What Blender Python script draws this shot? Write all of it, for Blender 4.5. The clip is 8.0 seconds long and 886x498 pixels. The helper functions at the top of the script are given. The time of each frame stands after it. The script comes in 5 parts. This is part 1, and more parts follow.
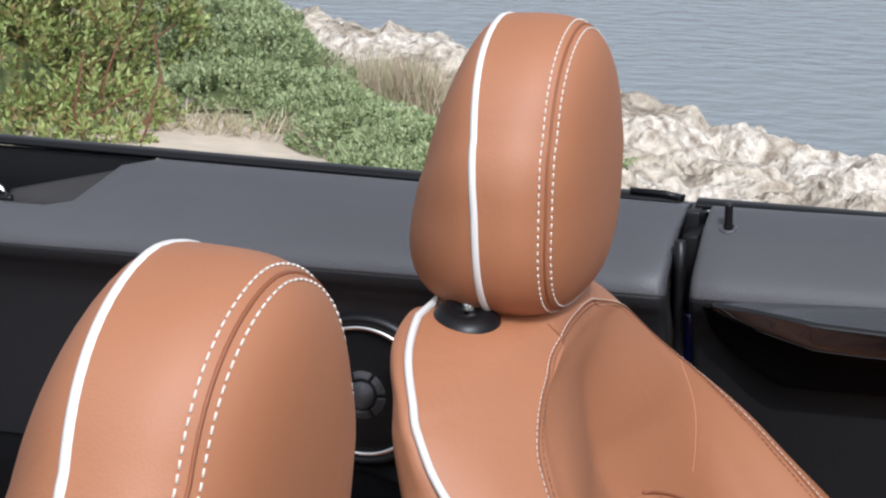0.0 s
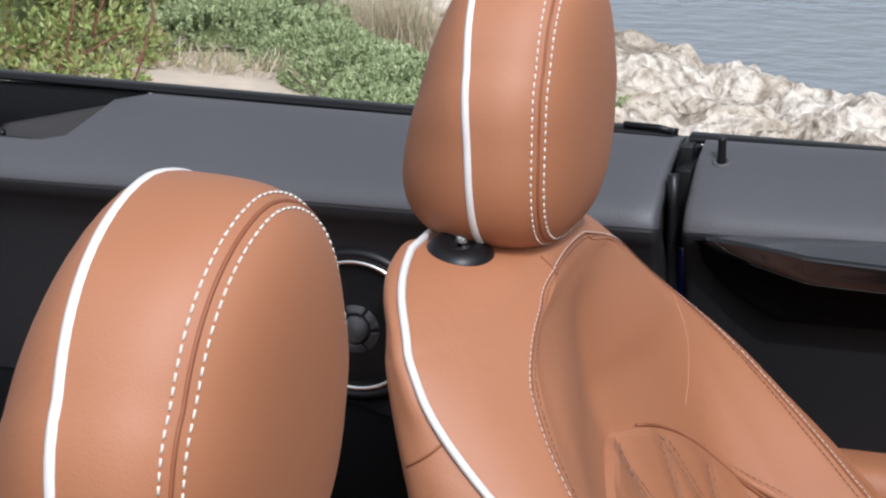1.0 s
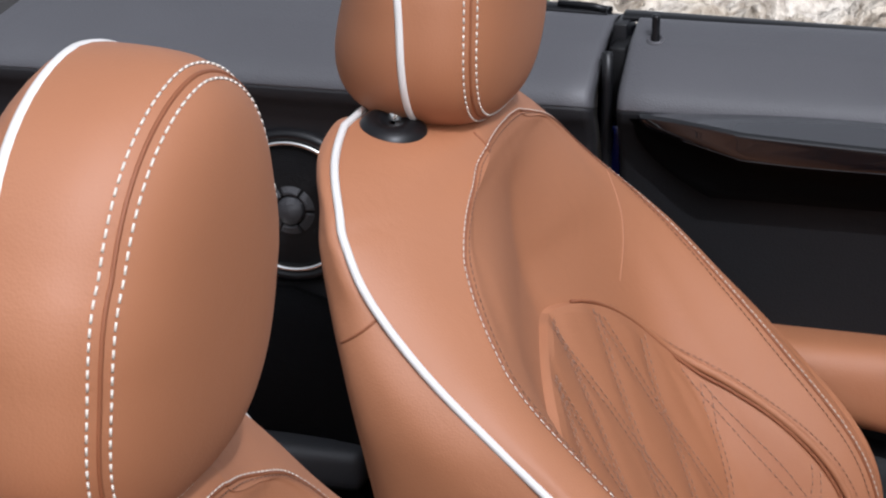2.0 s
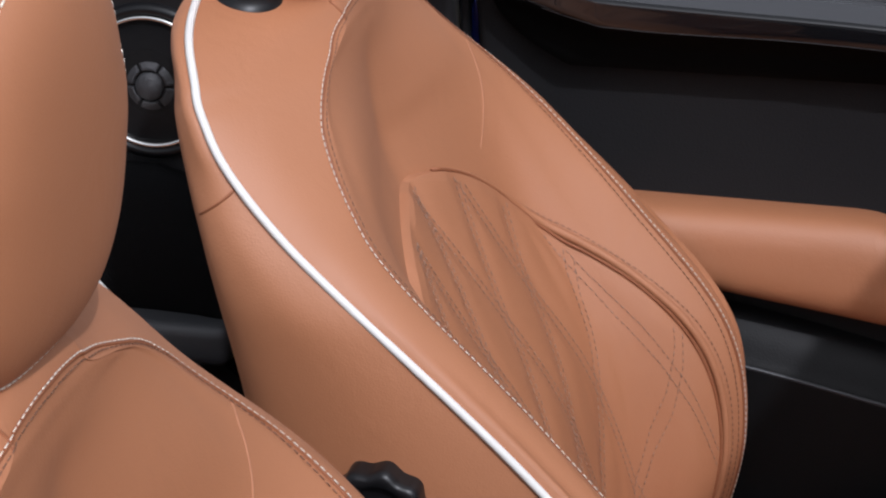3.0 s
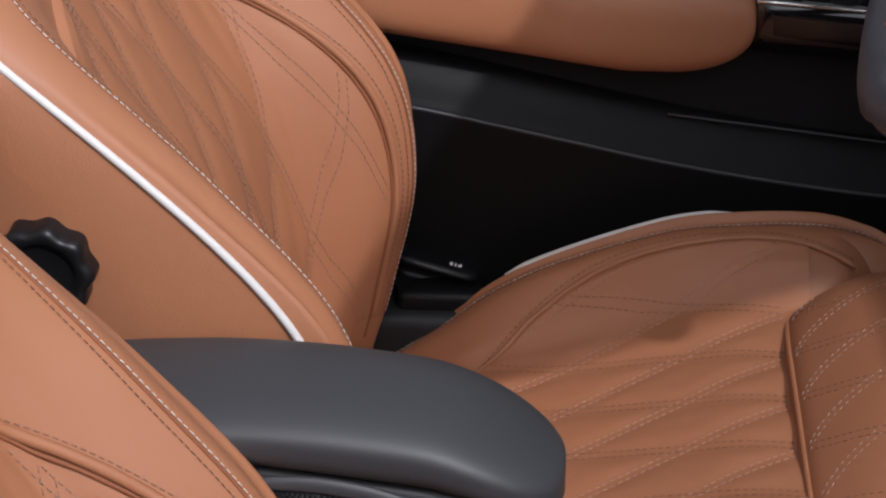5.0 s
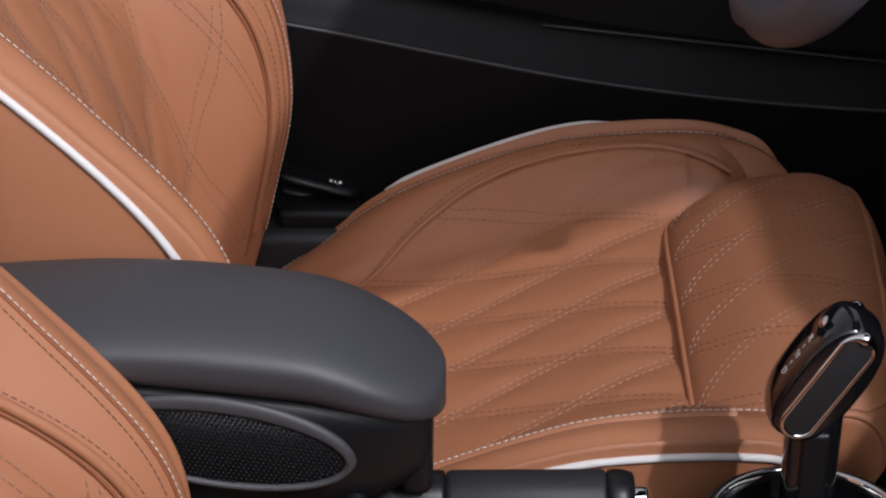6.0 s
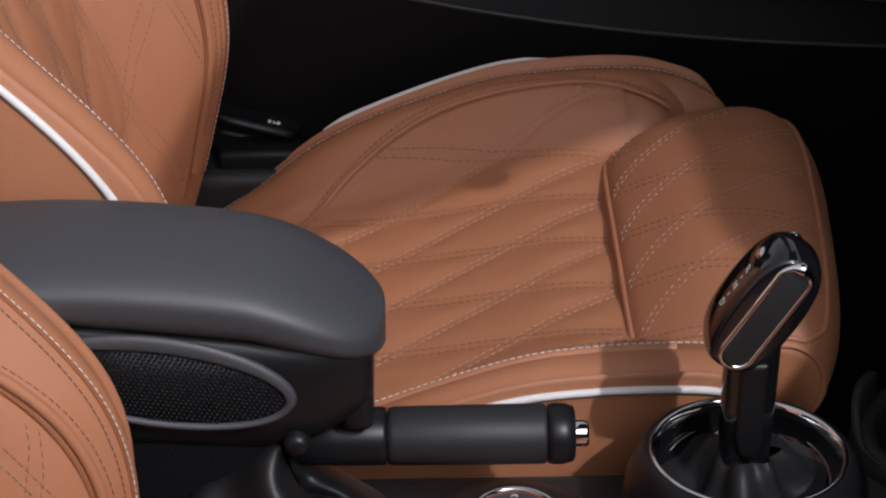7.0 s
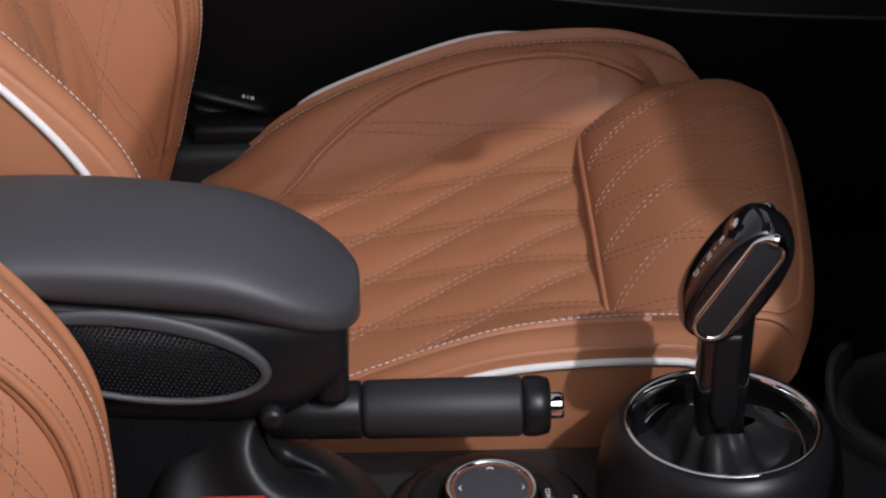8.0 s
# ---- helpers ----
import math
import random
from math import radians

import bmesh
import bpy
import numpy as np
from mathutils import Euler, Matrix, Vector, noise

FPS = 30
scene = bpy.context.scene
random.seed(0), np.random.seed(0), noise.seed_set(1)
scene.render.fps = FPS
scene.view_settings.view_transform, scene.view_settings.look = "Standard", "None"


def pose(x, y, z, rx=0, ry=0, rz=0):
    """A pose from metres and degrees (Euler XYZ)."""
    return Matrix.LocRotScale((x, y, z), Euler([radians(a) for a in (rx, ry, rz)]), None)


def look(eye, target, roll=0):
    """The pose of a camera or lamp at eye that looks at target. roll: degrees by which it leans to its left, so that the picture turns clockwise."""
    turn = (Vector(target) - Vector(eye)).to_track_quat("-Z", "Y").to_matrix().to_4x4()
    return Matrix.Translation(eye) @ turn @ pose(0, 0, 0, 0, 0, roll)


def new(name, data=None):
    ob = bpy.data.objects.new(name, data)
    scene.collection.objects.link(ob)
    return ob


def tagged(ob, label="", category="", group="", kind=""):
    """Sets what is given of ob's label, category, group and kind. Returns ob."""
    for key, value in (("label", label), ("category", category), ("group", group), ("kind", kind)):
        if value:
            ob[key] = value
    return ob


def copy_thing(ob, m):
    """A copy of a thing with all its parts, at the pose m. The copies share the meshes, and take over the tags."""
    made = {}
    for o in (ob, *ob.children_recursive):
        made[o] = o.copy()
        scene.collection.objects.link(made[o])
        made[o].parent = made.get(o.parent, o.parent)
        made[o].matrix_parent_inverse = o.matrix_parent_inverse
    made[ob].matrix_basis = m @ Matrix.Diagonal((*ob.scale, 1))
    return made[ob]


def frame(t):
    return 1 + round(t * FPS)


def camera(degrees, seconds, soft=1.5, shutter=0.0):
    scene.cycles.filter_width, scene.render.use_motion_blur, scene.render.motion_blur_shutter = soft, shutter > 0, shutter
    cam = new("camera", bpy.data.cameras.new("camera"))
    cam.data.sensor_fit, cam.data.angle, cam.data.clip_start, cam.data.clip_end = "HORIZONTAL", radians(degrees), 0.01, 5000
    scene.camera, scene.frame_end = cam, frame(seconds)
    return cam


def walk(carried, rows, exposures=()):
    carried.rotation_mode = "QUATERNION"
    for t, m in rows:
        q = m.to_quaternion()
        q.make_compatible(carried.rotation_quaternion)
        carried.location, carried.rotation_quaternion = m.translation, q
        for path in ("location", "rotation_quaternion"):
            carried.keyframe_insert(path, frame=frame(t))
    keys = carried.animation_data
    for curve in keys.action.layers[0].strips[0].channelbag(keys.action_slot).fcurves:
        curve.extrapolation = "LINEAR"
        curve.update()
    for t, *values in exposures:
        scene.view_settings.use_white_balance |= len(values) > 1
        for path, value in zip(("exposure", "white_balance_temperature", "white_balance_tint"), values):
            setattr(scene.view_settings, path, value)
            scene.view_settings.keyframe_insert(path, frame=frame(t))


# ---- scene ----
# Camera: a tripod head beside the car that tilts and pans. Rows: seconds, place, yaw, pitch.
cam = camera(22.63, 8.0, soft=2.2)
PATH = [
    (0.0, 0.2663, -1.1451, 1.4247, 17.297, -14.527),
    (0.5, 0.2665, -1.1454, 1.4236, 17.284, -14.903),
    (1.0, 0.2672, -1.1463, 1.4199, 17.133, -16.086),
    (1.2, 0.2680, -1.1466, 1.4182, 16.943, -16.624),
    (2.3, 0.2753, -1.1475, 1.4085, 14.756, -19.779),
    (2.5, 0.2772, -1.1476, 1.4067, 14.136, -20.337),
    (3.0, 0.2836, -1.1476, 1.4018, 12.075, -21.963),
    (3.5, 0.2901, -1.1481, 1.3966, 9.990, -23.687),
    (4.0, 0.2970, -1.1490, 1.3916, 7.774, -25.368),
    (4.5, 0.3027, -1.1496, 1.3881, 5.861, -26.552),
    (5.0, 0.3097, -1.1505, 1.3842, 3.474, -27.900),
    (5.2, 0.3123, -1.1509, 1.3830, 2.600, -28.356),
    (6.3, 0.3204, -1.1535, 1.3774, -0.334, -30.401),
    (6.5, 0.3214, -1.1540, 1.3765, -0.667, -30.694),
    (7.0, 0.3236, -1.1552, 1.3744, -1.397, -31.356),
    (7.5, 0.3252, -1.1560, 1.3731, -1.924, -31.784),
    (8.0, 0.3256, -1.1563, 1.3726, -2.087, -31.968),
]
walk(cam, [(t, pose(x, y, z, 90 + p, 0, w)) for t, x, y, z, w, p in PATH],
     [(0.0, -.02, 5900, 10), (1.2, -.05, 5900, 11), (2.5, -.13, 5950, 12), (4.0, -.16, 6050, 13), (5.2, -.18, 6100, 14), (6.5, -.16, 6100, 15), (8.0, -.16, 6100, 15)])

# ---------------------------------------------------------------- light
SUN_AZ, SUN_EL = radians(-58.5), radians(46)      # azimuth from +x towards +y, elevation
sun_dir = Vector((math.cos(SUN_AZ) * math.cos(SUN_EL), math.sin(SUN_AZ) * math.cos(SUN_EL), math.sin(SUN_EL)))
world = bpy.data.worlds.new("sky")
scene.world = world
world.use_nodes = True
wn = world.node_tree
sky = wn.nodes.new("ShaderNodeTexSky")
sky.sky_type = "NISHITA"
sky.sun_disc = False
sky.sun_elevation = SUN_EL
sky.sun_rotation = math.pi / 2 - SUN_AZ
sky.dust_density = 4.0
haze = wn.nodes.new("ShaderNodeHueSaturation")
haze.inputs["Saturation"].default_value = .08
wn.links.new(sky.outputs[0], haze.inputs["Color"])
wn.links.new(haze.outputs[0], wn.nodes["Background"].inputs[0])
wn.nodes["Background"].inputs[1].default_value = 0.168
sun = new("sun", bpy.data.lights.new("sun", "SUN"))
sun.data.energy = 2.32
sun.data.angle = radians(1)
sun.data.color = (1, .968, .975)
sun.matrix_world = look(sun_dir * 30, (0, 0, 0))
scene.view_settings.exposure = 0.0


# ---------------------------------------------------------------- materials
def material(name, colour, rough=.5, metal=0.0, grain=0.0, grain_scale=900.0, vary=.12, vary_scale=6.0, coat=0.0, tint=None, spec=.5, wrinkle=0.0):
    """A node material with variation at two scales: broad mottling and a fine grain in colour and relief."""
    m = bpy.data.materials.new(name)
    m.use_nodes = True
    nt = m.node_tree
    b = nt.nodes["Principled BSDF"]
    b.inputs["Roughness"].default_value = rough
    b.inputs["Metallic"].default_value = metal
    b.inputs["Coat Weight"].default_value = coat
    b.inputs["Specular IOR Level"].default_value = spec
    tc = nt.nodes.new("ShaderNodeTexCoord")
    n1 = nt.nodes.new("ShaderNodeTexNoise")
    n1.inputs["Scale"].default_value = vary_scale
    n1.inputs["Detail"].default_value = 4
    nt.links.new(tc.outputs["Object"], n1.inputs["Vector"])
    ramp = nt.nodes.new("ShaderNodeMix")
    ramp.data_type = "RGBA"
    c2 = tint or tuple(c * (1 - vary) for c in colour)
    ramp.inputs["A"].default_value = (*c2, 1)
    ramp.inputs["B"].default_value = (*[min(1, c * (1 + vary * .6)) for c in colour], 1)
    nt.links.new(n1.outputs["Fac"], ramp.inputs["Factor"])
    nt.links.new(ramp.outputs["Result"], b.inputs["Base Color"])
    if grain:
        n2 = nt.nodes.new("ShaderNodeTexVoronoi")
        n2.inputs["Scale"].default_value = grain_scale
        nt.links.new(tc.outputs["Object"], n2.inputs["Vector"])
        bump = nt.nodes.new("ShaderNodeBump")
        bump.inputs["Strength"].default_value = grain
        bump.inputs["Distance"].default_value = 0.001
        nt.links.new(n2.outputs["Distance"], bump.inputs["Height"])
        nt.links.new(bump.outputs["Normal"], b.inputs["Normal"])
        if wrinkle:
            n3 = nt.nodes.new("ShaderNodeTexNoise")
            n3.inputs["Scale"].default_value, n3.inputs["Detail"].default_value = 26, 3
            n3.inputs["Distortion"].default_value = .8
            nt.links.new(tc.outputs["Object"], n3.inputs["Vector"])
            soft_fold = nt.nodes.new("ShaderNodeBump")
            soft_fold.inputs["Strength"].default_value, soft_fold.inputs["Distance"].default_value = wrinkle, .004
            nt.links.new(n3.outputs["Fac"], soft_fold.inputs["Height"])
            nt.links.new(soft_fold.outputs["Normal"], bump.inputs["Normal"])
    return m


LEATHER = material("tan_leather", (.361, .1365, .0545), .66, grain=.11, grain_scale=700, vary=.08, spec=1.0, wrinkle=.20)
PIPING = material("white_piping", (.68, .66, .63), .5, grain=.1, vary=.05)
THREAD = material("pale_thread", (.72, .66, .58), .7, vary=.08, vary_scale=60)
DARK_THREAD = material("brown_thread", (.21, .105, .065), .8, vary=.1, vary_scale=60)
QUILT_PALE = material("dusty_thread", (.46, .31, .24), .8, vary=.1, vary_scale=60)
QUILT_MID = material("grey_brown_thread", (.285, .17, .12), .8, vary=.1, vary_scale=60)
# darker copy of the leather: the shade in seams is put into its colour
SEAM = material("seam_shadow_leather", (.25, .085, .035), .6, vary=.1)
GREY_TRIM = material("dark_grey_soft_trim", (.076, .075, .081), .45, grain=.26, grain_scale=650, vary=.15)
BLACK_TRIM = material("black_plastic_trim", (.0065, .0065, .007), .5, grain=.25, grain_scale=600, vary=.2, spec=.22)
BLACK_RUBBER = material("black_rubber", (.007, .007, .008), .38, vary=.2, spec=.32)
GLOSS_BLACK = material("gloss_black", (.006, .006, .007), .06, vary=.1, coat=.5)
CHROME = material("chrome", (.85, .84, .82), .05, metal=1, vary=.03)
SOFT_GREY = material("charcoal_leather", (.041, .042, .046), .52, grain=.06, grain_scale=900, vary=.1)
CARPET = material("black_carpet", (.004, .004, .0045), .95, spec=.1, grain=.6, grain_scale=300, vary=.3)


# ---------------------------------------------------------------- mesh helpers
def mesh_object(name, bm, mat, parent=None, label="", smooth=True):
    me = bpy.data.meshes.new(name)
    bmesh.ops.recalc_face_normals(bm, faces=bm.faces)
    bm.to_mesh(me)
    bm.free()
    me.materials.append(mat)
    if smooth:
        me.polygons.foreach_set("use_smooth", [True] * len(me.polygons))
    ob = new(name, me)
    ob.parent = parent
    if label:
        tagged(ob, label)
    return ob


def part(name, bm, mat, parent, label="", smooth=True):
    return mesh_object(name, bm, mat, parent, label, smooth)


def thing(name, label, category, group="", at=(0, 0, 0)):
    ob = new(name)
    ob.empty_display_size = .05
    ob.location = at
    return tagged(ob, label, category, group)


def sheet(bm, fn, us, vs, close_u=False, close_v=False):
    """A grid of faces over fn(u, v)."""
    rows = [[bm.verts.new(fn(u, v)) for v in vs] for u in us]
    nu, nv = len(us), len(vs)
    for i in range(nu if close_u else nu - 1):
        for j in range(nv if close_v else nv - 1):
            a, b = rows[i], rows[(i + 1) % nu]
            k = (j + 1) % nv
            bm.faces.new((a[j], b[j], b[k], a[k]))
    return rows


def solid(bm, fn, us, vs, depth):
    """A sheet with a back: fn(u, v) moved by depth, joined round its border."""
    d = Vector(depth)
    front = sheet(bm, fn, us, vs)
    back = sheet(bm, lambda u, v: Vector(fn(u, v)) + d, us, vs)
    rim = lambda g: [*g[0], *[r[-1] for r in g[1:-1]], *reversed(g[-1]), *[r[0] for r in reversed(g[1:-1])]]
    f, b = rim(front), rim(back)
    for i in range(len(f)):
        j = (i + 1) % len(f)
        bm.faces.new((f[i], f[j], b[j], b[i]))


def catmull(points, t):
    """The point at t (0 .. len - 1) of a smooth curve through the points."""
    n = len(points) - 1
    i = min(max(int(t), 0), n - 1)
    f = t - i
    p1, p2 = Vector(points[i]), Vector(points[i + 1])
    p0 = Vector(points[i - 1]) if i > 0 else 2 * p1 - p2
    p3 = Vector(points[i + 2]) if i + 2 <= n else 2 * p2 - p1
    return .5 * (2 * p1 + (p2 - p0) * f + (2 * p0 - 5 * p1 + 4 * p2 - p3) * f * f + (3 * p1 - p0 - 3 * p2 + p3) * f ** 3)


def spaced(a, b, n):
    return [a + (b - a) * i / (n - 1) for i in range(n)]


def tube(bm, points, radius, sides=8, closed=False, caps=True):
    """A round cord along points."""
    pts = [Vector(p) for p in points]
    n = len(pts)
    rings = []
    side = None
    for i, p in enumerate(pts):
        a = pts[i - 1] if i or closed else p
        b = pts[(i + 1) % n] if i < n - 1 or closed else p
        d = (b - a).normalized()
        if side is None:
            side = d.orthogonal().normalized()
        side = (side - d * side.dot(d)).normalized()
        up = d.cross(side)
        r = radius(i / max(1, n - 1)) if callable(radius) else radius
        rings.append([bm.verts.new(p + (side * math.cos(2 * math.pi * k / sides) + up * math.sin(2 * math.pi * k / sides)) * r) for k in range(sides)])
    for i in range(n if closed else n - 1):
        a, b = rings[i], rings[(i + 1) % n]
        for k in range(sides):
            bm.faces.new((a[k], a[(k + 1) % sides], b[(k + 1) % sides], b[k]))
    if caps and not closed:
        bm.faces.new(rings[0])
        bm.faces.new(reversed(rings[-1]))


def box(bm, lo, hi, bevel=0.0, segments=2):
    c = [(a + b) / 2 for a, b in zip(lo, hi)]
    s = [abs(b - a) for a, b in zip(lo, hi)]
    r = bmesh.ops.create_cube(bm, size=1, matrix=Matrix.Translation(c) @ Matrix.Diagonal((*s, 1)))
    if bevel:
        edges = list({e for v in r["verts"] for e in v.link_edges})
        bmesh.ops.bevel(bm, geom=edges, offset=bevel, segments=segments, affect="EDGES", profile=.6)


def lathe(bm, profile, centre, axis=(0, 0, 1), sides=48, start=0.0):
    """A turned body: profile of (radius, height) round the axis."""
    turn = Vector((0, 0, 1)).rotation_difference(Vector(axis)).to_matrix()
    c = Vector(centre)
    sheet(bm, lambda u, v: c + turn @ Vector((profile[u][0] * math.cos(v), profile[u][0] * math.sin(v), profile[u][1])),
          range(len(profile)), [start + 2 * math.pi * k / sides for k in range(sides)], close_v=True)


def stitches(bm, points, length=.0042, gap=.0022, radius=.0007):
    """Dashes of thread along a line of points."""
    pts = [Vector(p) for p in points]
    run, on = 0.0, True
    a = pts[0]
    for b in pts[1:]:
        d = (b - a).length
        while d > 1e-9:
            left = (length if on else gap) - run
            step = min(left, d)
            q = a.lerp(b, step / d)
            if on:
                if run == 0.0:
                    begin = a.copy()
                if step == left:
                    tube(bm, [begin, q], radius, 5)
            run += step
            if step == left:
                run, on = 0.0, not on
            a = q
            d = (b - a).length
        a = b


# ---------------------------------------------------------------- front seats
# Backrest sections from bottom to top: height, then (x, half width) from the middle of the back, round the side, to the middle of the front:
# back, back, corner, side, piping, bolster, ridge, slope, recess, middle.
BACK = [
    (.360, ((-.055, 0), (-.055, .14), (-.040, .215), (.040, .240), (.110, .240), (.130, .232), (.138, .212), (.110, .178), (.080, .140), (.075, 0))),
    (.450, ((-.072, 0), (-.072, .14), (-.055, .220), (.040, .248), (.144, .246), (.158, .236), (.162, .213), (.128, .178), (.085, .140), (.080, 0))),
    (.550, ((-.090, 0), (-.090, .14), (-.075, .225), (.035, .254), (.164, .250), (.176, .238), (.180, .214), (.137, .176), (.074, .138), (.065, 0))),
    (.650, ((-.110, 0), (-.110, .14), (-.095, .228), (.015, .256), (.149, .252), (.158, .240), (.160, .215), (.112, .178), (.049, .138), (.037, 0))),
    (.750, ((-.130, 0), (-.130, .14), (-.115, .230), (-.030, .257), (.065, .254), (.076, .242), (.080, .216), (.036, .178), (-.004, .138), (-.016, 0))),
    (.850, ((-.150, 0), (-.150, .14), (-.140, .230), (-.098, .256), (-.046, .254), (-.025, .244), (-.017, .219), (-.028, .182), (-.0455, .130), (-.074, 0))),
    (.890, ((-.158, 0), (-.158, .14), (-.150, .226), (-.124, .252), (-.089, .251), (-.064, .239), (-.050, .206), (-.0545, .170), (-.0605, .120), (-.0865, 0))),
    (.930, ((-.166, 0), (-.166, .14), (-.160, .218), (-.144, .240), (-.125, .243), (-.096, .222), (-.077, .173), (-.0785, .142), (-.0805, .096), (-.0915, 0))),
    (.953, ((-.171, 0), (-.171, .13), (-.167, .206), (-.155, .229), (-.139, .233), (-.109, .202), (-.0870, .139), (-.0880, .113), (-.0892, .084), (-.091, 0))),
    (.964, ((-.173, 0), (-.173, .12), (-.170, .192), (-.162, .217), (-.147, .224), (-.114, .184), (-.0905, .106), (-.0905, .084), (-.0912, .062), (-.0922, 0))),
    (.973, ((-.175, 0), (-.175, .12), (-.173, .181), (-.166, .206), (-.151, .214), (-.118, .164), (-.0945, .066), (-.0938, .050), (-.0935, .034), (-.0932, 0))),
    (.986, ((-.184, 0), (-.184, .10), (-.183, .152), (-.178, .178), (-.162, .190), (-.125, .130), (-.1040, .060), (-.1005, .042), (-.0990, .024), (-.098, 0))),
    (.995, ((-.192, 0), (-.192, .08), (-.191, .122), (-.186, .146), (-.172, .158), (-.137, .102), (-.1170, .052), (-.1125, .036), (-.1105, .020), (-.110, 0))),
    (1.001, ((-.193, 0), (-.193, .05), (-.192, .084), (-.189, .100), (-.181, .108), (-.152, .067), (-.1390, .034), (-.1355, .022), (-.1340, .012), (-.133, 0))),
    (1.0025, ((-.187, 0), (-.187, .03), (-.186, .045), (-.185, .052), (-.182, .058), (-.162, .036), (-.1540, .018), (-.1510, .012), (-.150, .006), (-.150, 0))),
]


def ease(f):
    f = min(1.0, max(0.0, f))
    return f * f * (3 - 2 * f)


def back_raw(u, v):
    column = [catmull([(s[1][k][0], s[1][k][1], s[0]) for s in BACK], u) for k in range(10)]
    return catmull(column, v)


def back_point(u, v):
    """A point of the backrest: u over the sections, v round from the middle of the back (0) to the middle of the front (9), on the inner side."""
    p = back_raw(u, v)
    # the shoulders are drawn in, and the rear of the top edge is rounded down
    draw = .0205 * ease((p.z - .8253) / .105) * (1 - ease((v - 4.6) / 3.2)) * ease(p.y / .21)
    drop = .0150 * ease((.100 - p.y) / .08) * ease((p.z - .95) / .04) * (1 - ease((v - 4) / 2.5))
    return Vector((p.x - .327 * draw, draw - p.y, p.z - .36 * draw - drop))


def back_side(u, v):
    """v from 0 (back) over 9 (front) to 18 (back again)."""
    w = abs(v)
    p = back_point(u, w if w <= 9 else 18 - w)
    return Vector((p.x, p.y if (0 <= v <= 9) else -p.y, p.z))


def u_at(z):
    lo, hi = 0.0, len(BACK) - 1.0
    for _ in range(24):
        mid = (lo + hi) / 2
        if catmull([(s[0], 0, 0) for s in BACK], mid).x < z:
            lo = mid
        else:
            hi = mid
    return lo


def front_x(d, z):
    """How far forward the padded front of the backrest stands at half width d and height z."""
    u = u_at(z)
    pts = [back_point(u, v) for v in spaced(6, 9, 13)]
    a = abs(d)
    for p, q in zip(pts, pts[1:]):
        if -p.y >= a >= -q.y:
            f = (a + p.y) / (p.y - q.y) if abs(p.y - q.y) > 1e-9 else 0
            return p.x + (q.x - p.x) * f
    return pts[0].x if a > -pts[0].y else pts[-1].x


def quilt(a, b, grid):
    """Height of the padding (0 at the stitching, 1 between) for diamonds whose long way runs along b.
    grid: spacing, the middle of b, then slope and shift of the two families of lines."""
    spacing, b0, families = grid
    h = 1.0
    for slope, shift in families:
        f = ((a - shift - slope * (b - b0)) / spacing) % 1.0
        h *= 1 - math.exp(-(min(f, 1 - f) * spacing / .0125) ** 2)
    return h


def laid(a, flat, k):
    """Distance along the padding for a distance a across it, where it steepens k times past the flat middle."""
    return a if abs(a) < flat else math.copysign(flat + (abs(a) - flat) * k, a)


BACK_GRID = (.073, .70, ((.38, .020), (-.34, .034)))
CUSHION_GRID = (.068, .40, ((.42, .028), (-.30, .036)))
THIGH_GRID = (.068, .48, ((.30, .010), (-.20, .030)))


def insert_half(z, side=-1):
    """Half width of the quilted insert of the backrest at height z; the outer side narrows earlier."""
    t = max(0.0, (z - .50) / .3385)
    return .187 * (max(0.0, 1 - t ** 7.5)) ** .5 if side < 0 else .195 * (max(0.0, 1 - t ** 4.0)) ** .6


def quilt_lines(bm_a, bm_b, at, half, lo, hi, grid, radius=.00042, flat=1.0, steep=lambda b: 1.0):
    """Twin rows of thread along the diamonds: at(a, b) gives the place."""
    spacing, b0, families = grid
    for (slope, shift), bm in zip(families, (bm_a, bm_b)):
        for n in range(-9, 10):
            for off in (-.0040, .0040):
                line = []
                for b in spaced(lo, hi, 90):
                    a = laid(n * spacing + off + shift + slope * (b - b0), flat, 1 / steep(b))
                    if abs(a) < half(b, a) - .005:
                        line.append(at(a, b))
                    else:
                        if len(line) > 2:
                            stitches(bm, line, .0040, .0026, radius)
                        line = []
                if len(line) > 2:
                    stitches(bm, line, .0040, .0026, radius)


def lifted(at, a, b, out, way):
    """The place at(a, b) moved off the surface, to the side that way names."""
    e = .002
    n = (at(a + e, b) - at(a - e, b)).cross(at(a, b + e) - at(a, b - e)).normalized()
    return at(a, b) + n * (out if n.dot(Vector(way)) > 0 else -out)


def seam_path(places, out):
    """Points of the backrest at (u, v) places, lifted off the leather."""
    pts = []
    for u, v in places:
        q = (back_side(u, v + .05) - back_side(u, v - .05)).cross(back_side(min(u + .02, len(BACK) - 1), v) - back_side(max(u - .02, 0), v))
        q.normalize()
        pts.append(back_side(u, v) + q * out)
    return pts


def seam_line(u0, u1, v, out, n=70):
    """Points along the backrest at a fixed place round it."""
    return seam_path([(u, v) for u in spaced(u0, u1, n)], out)


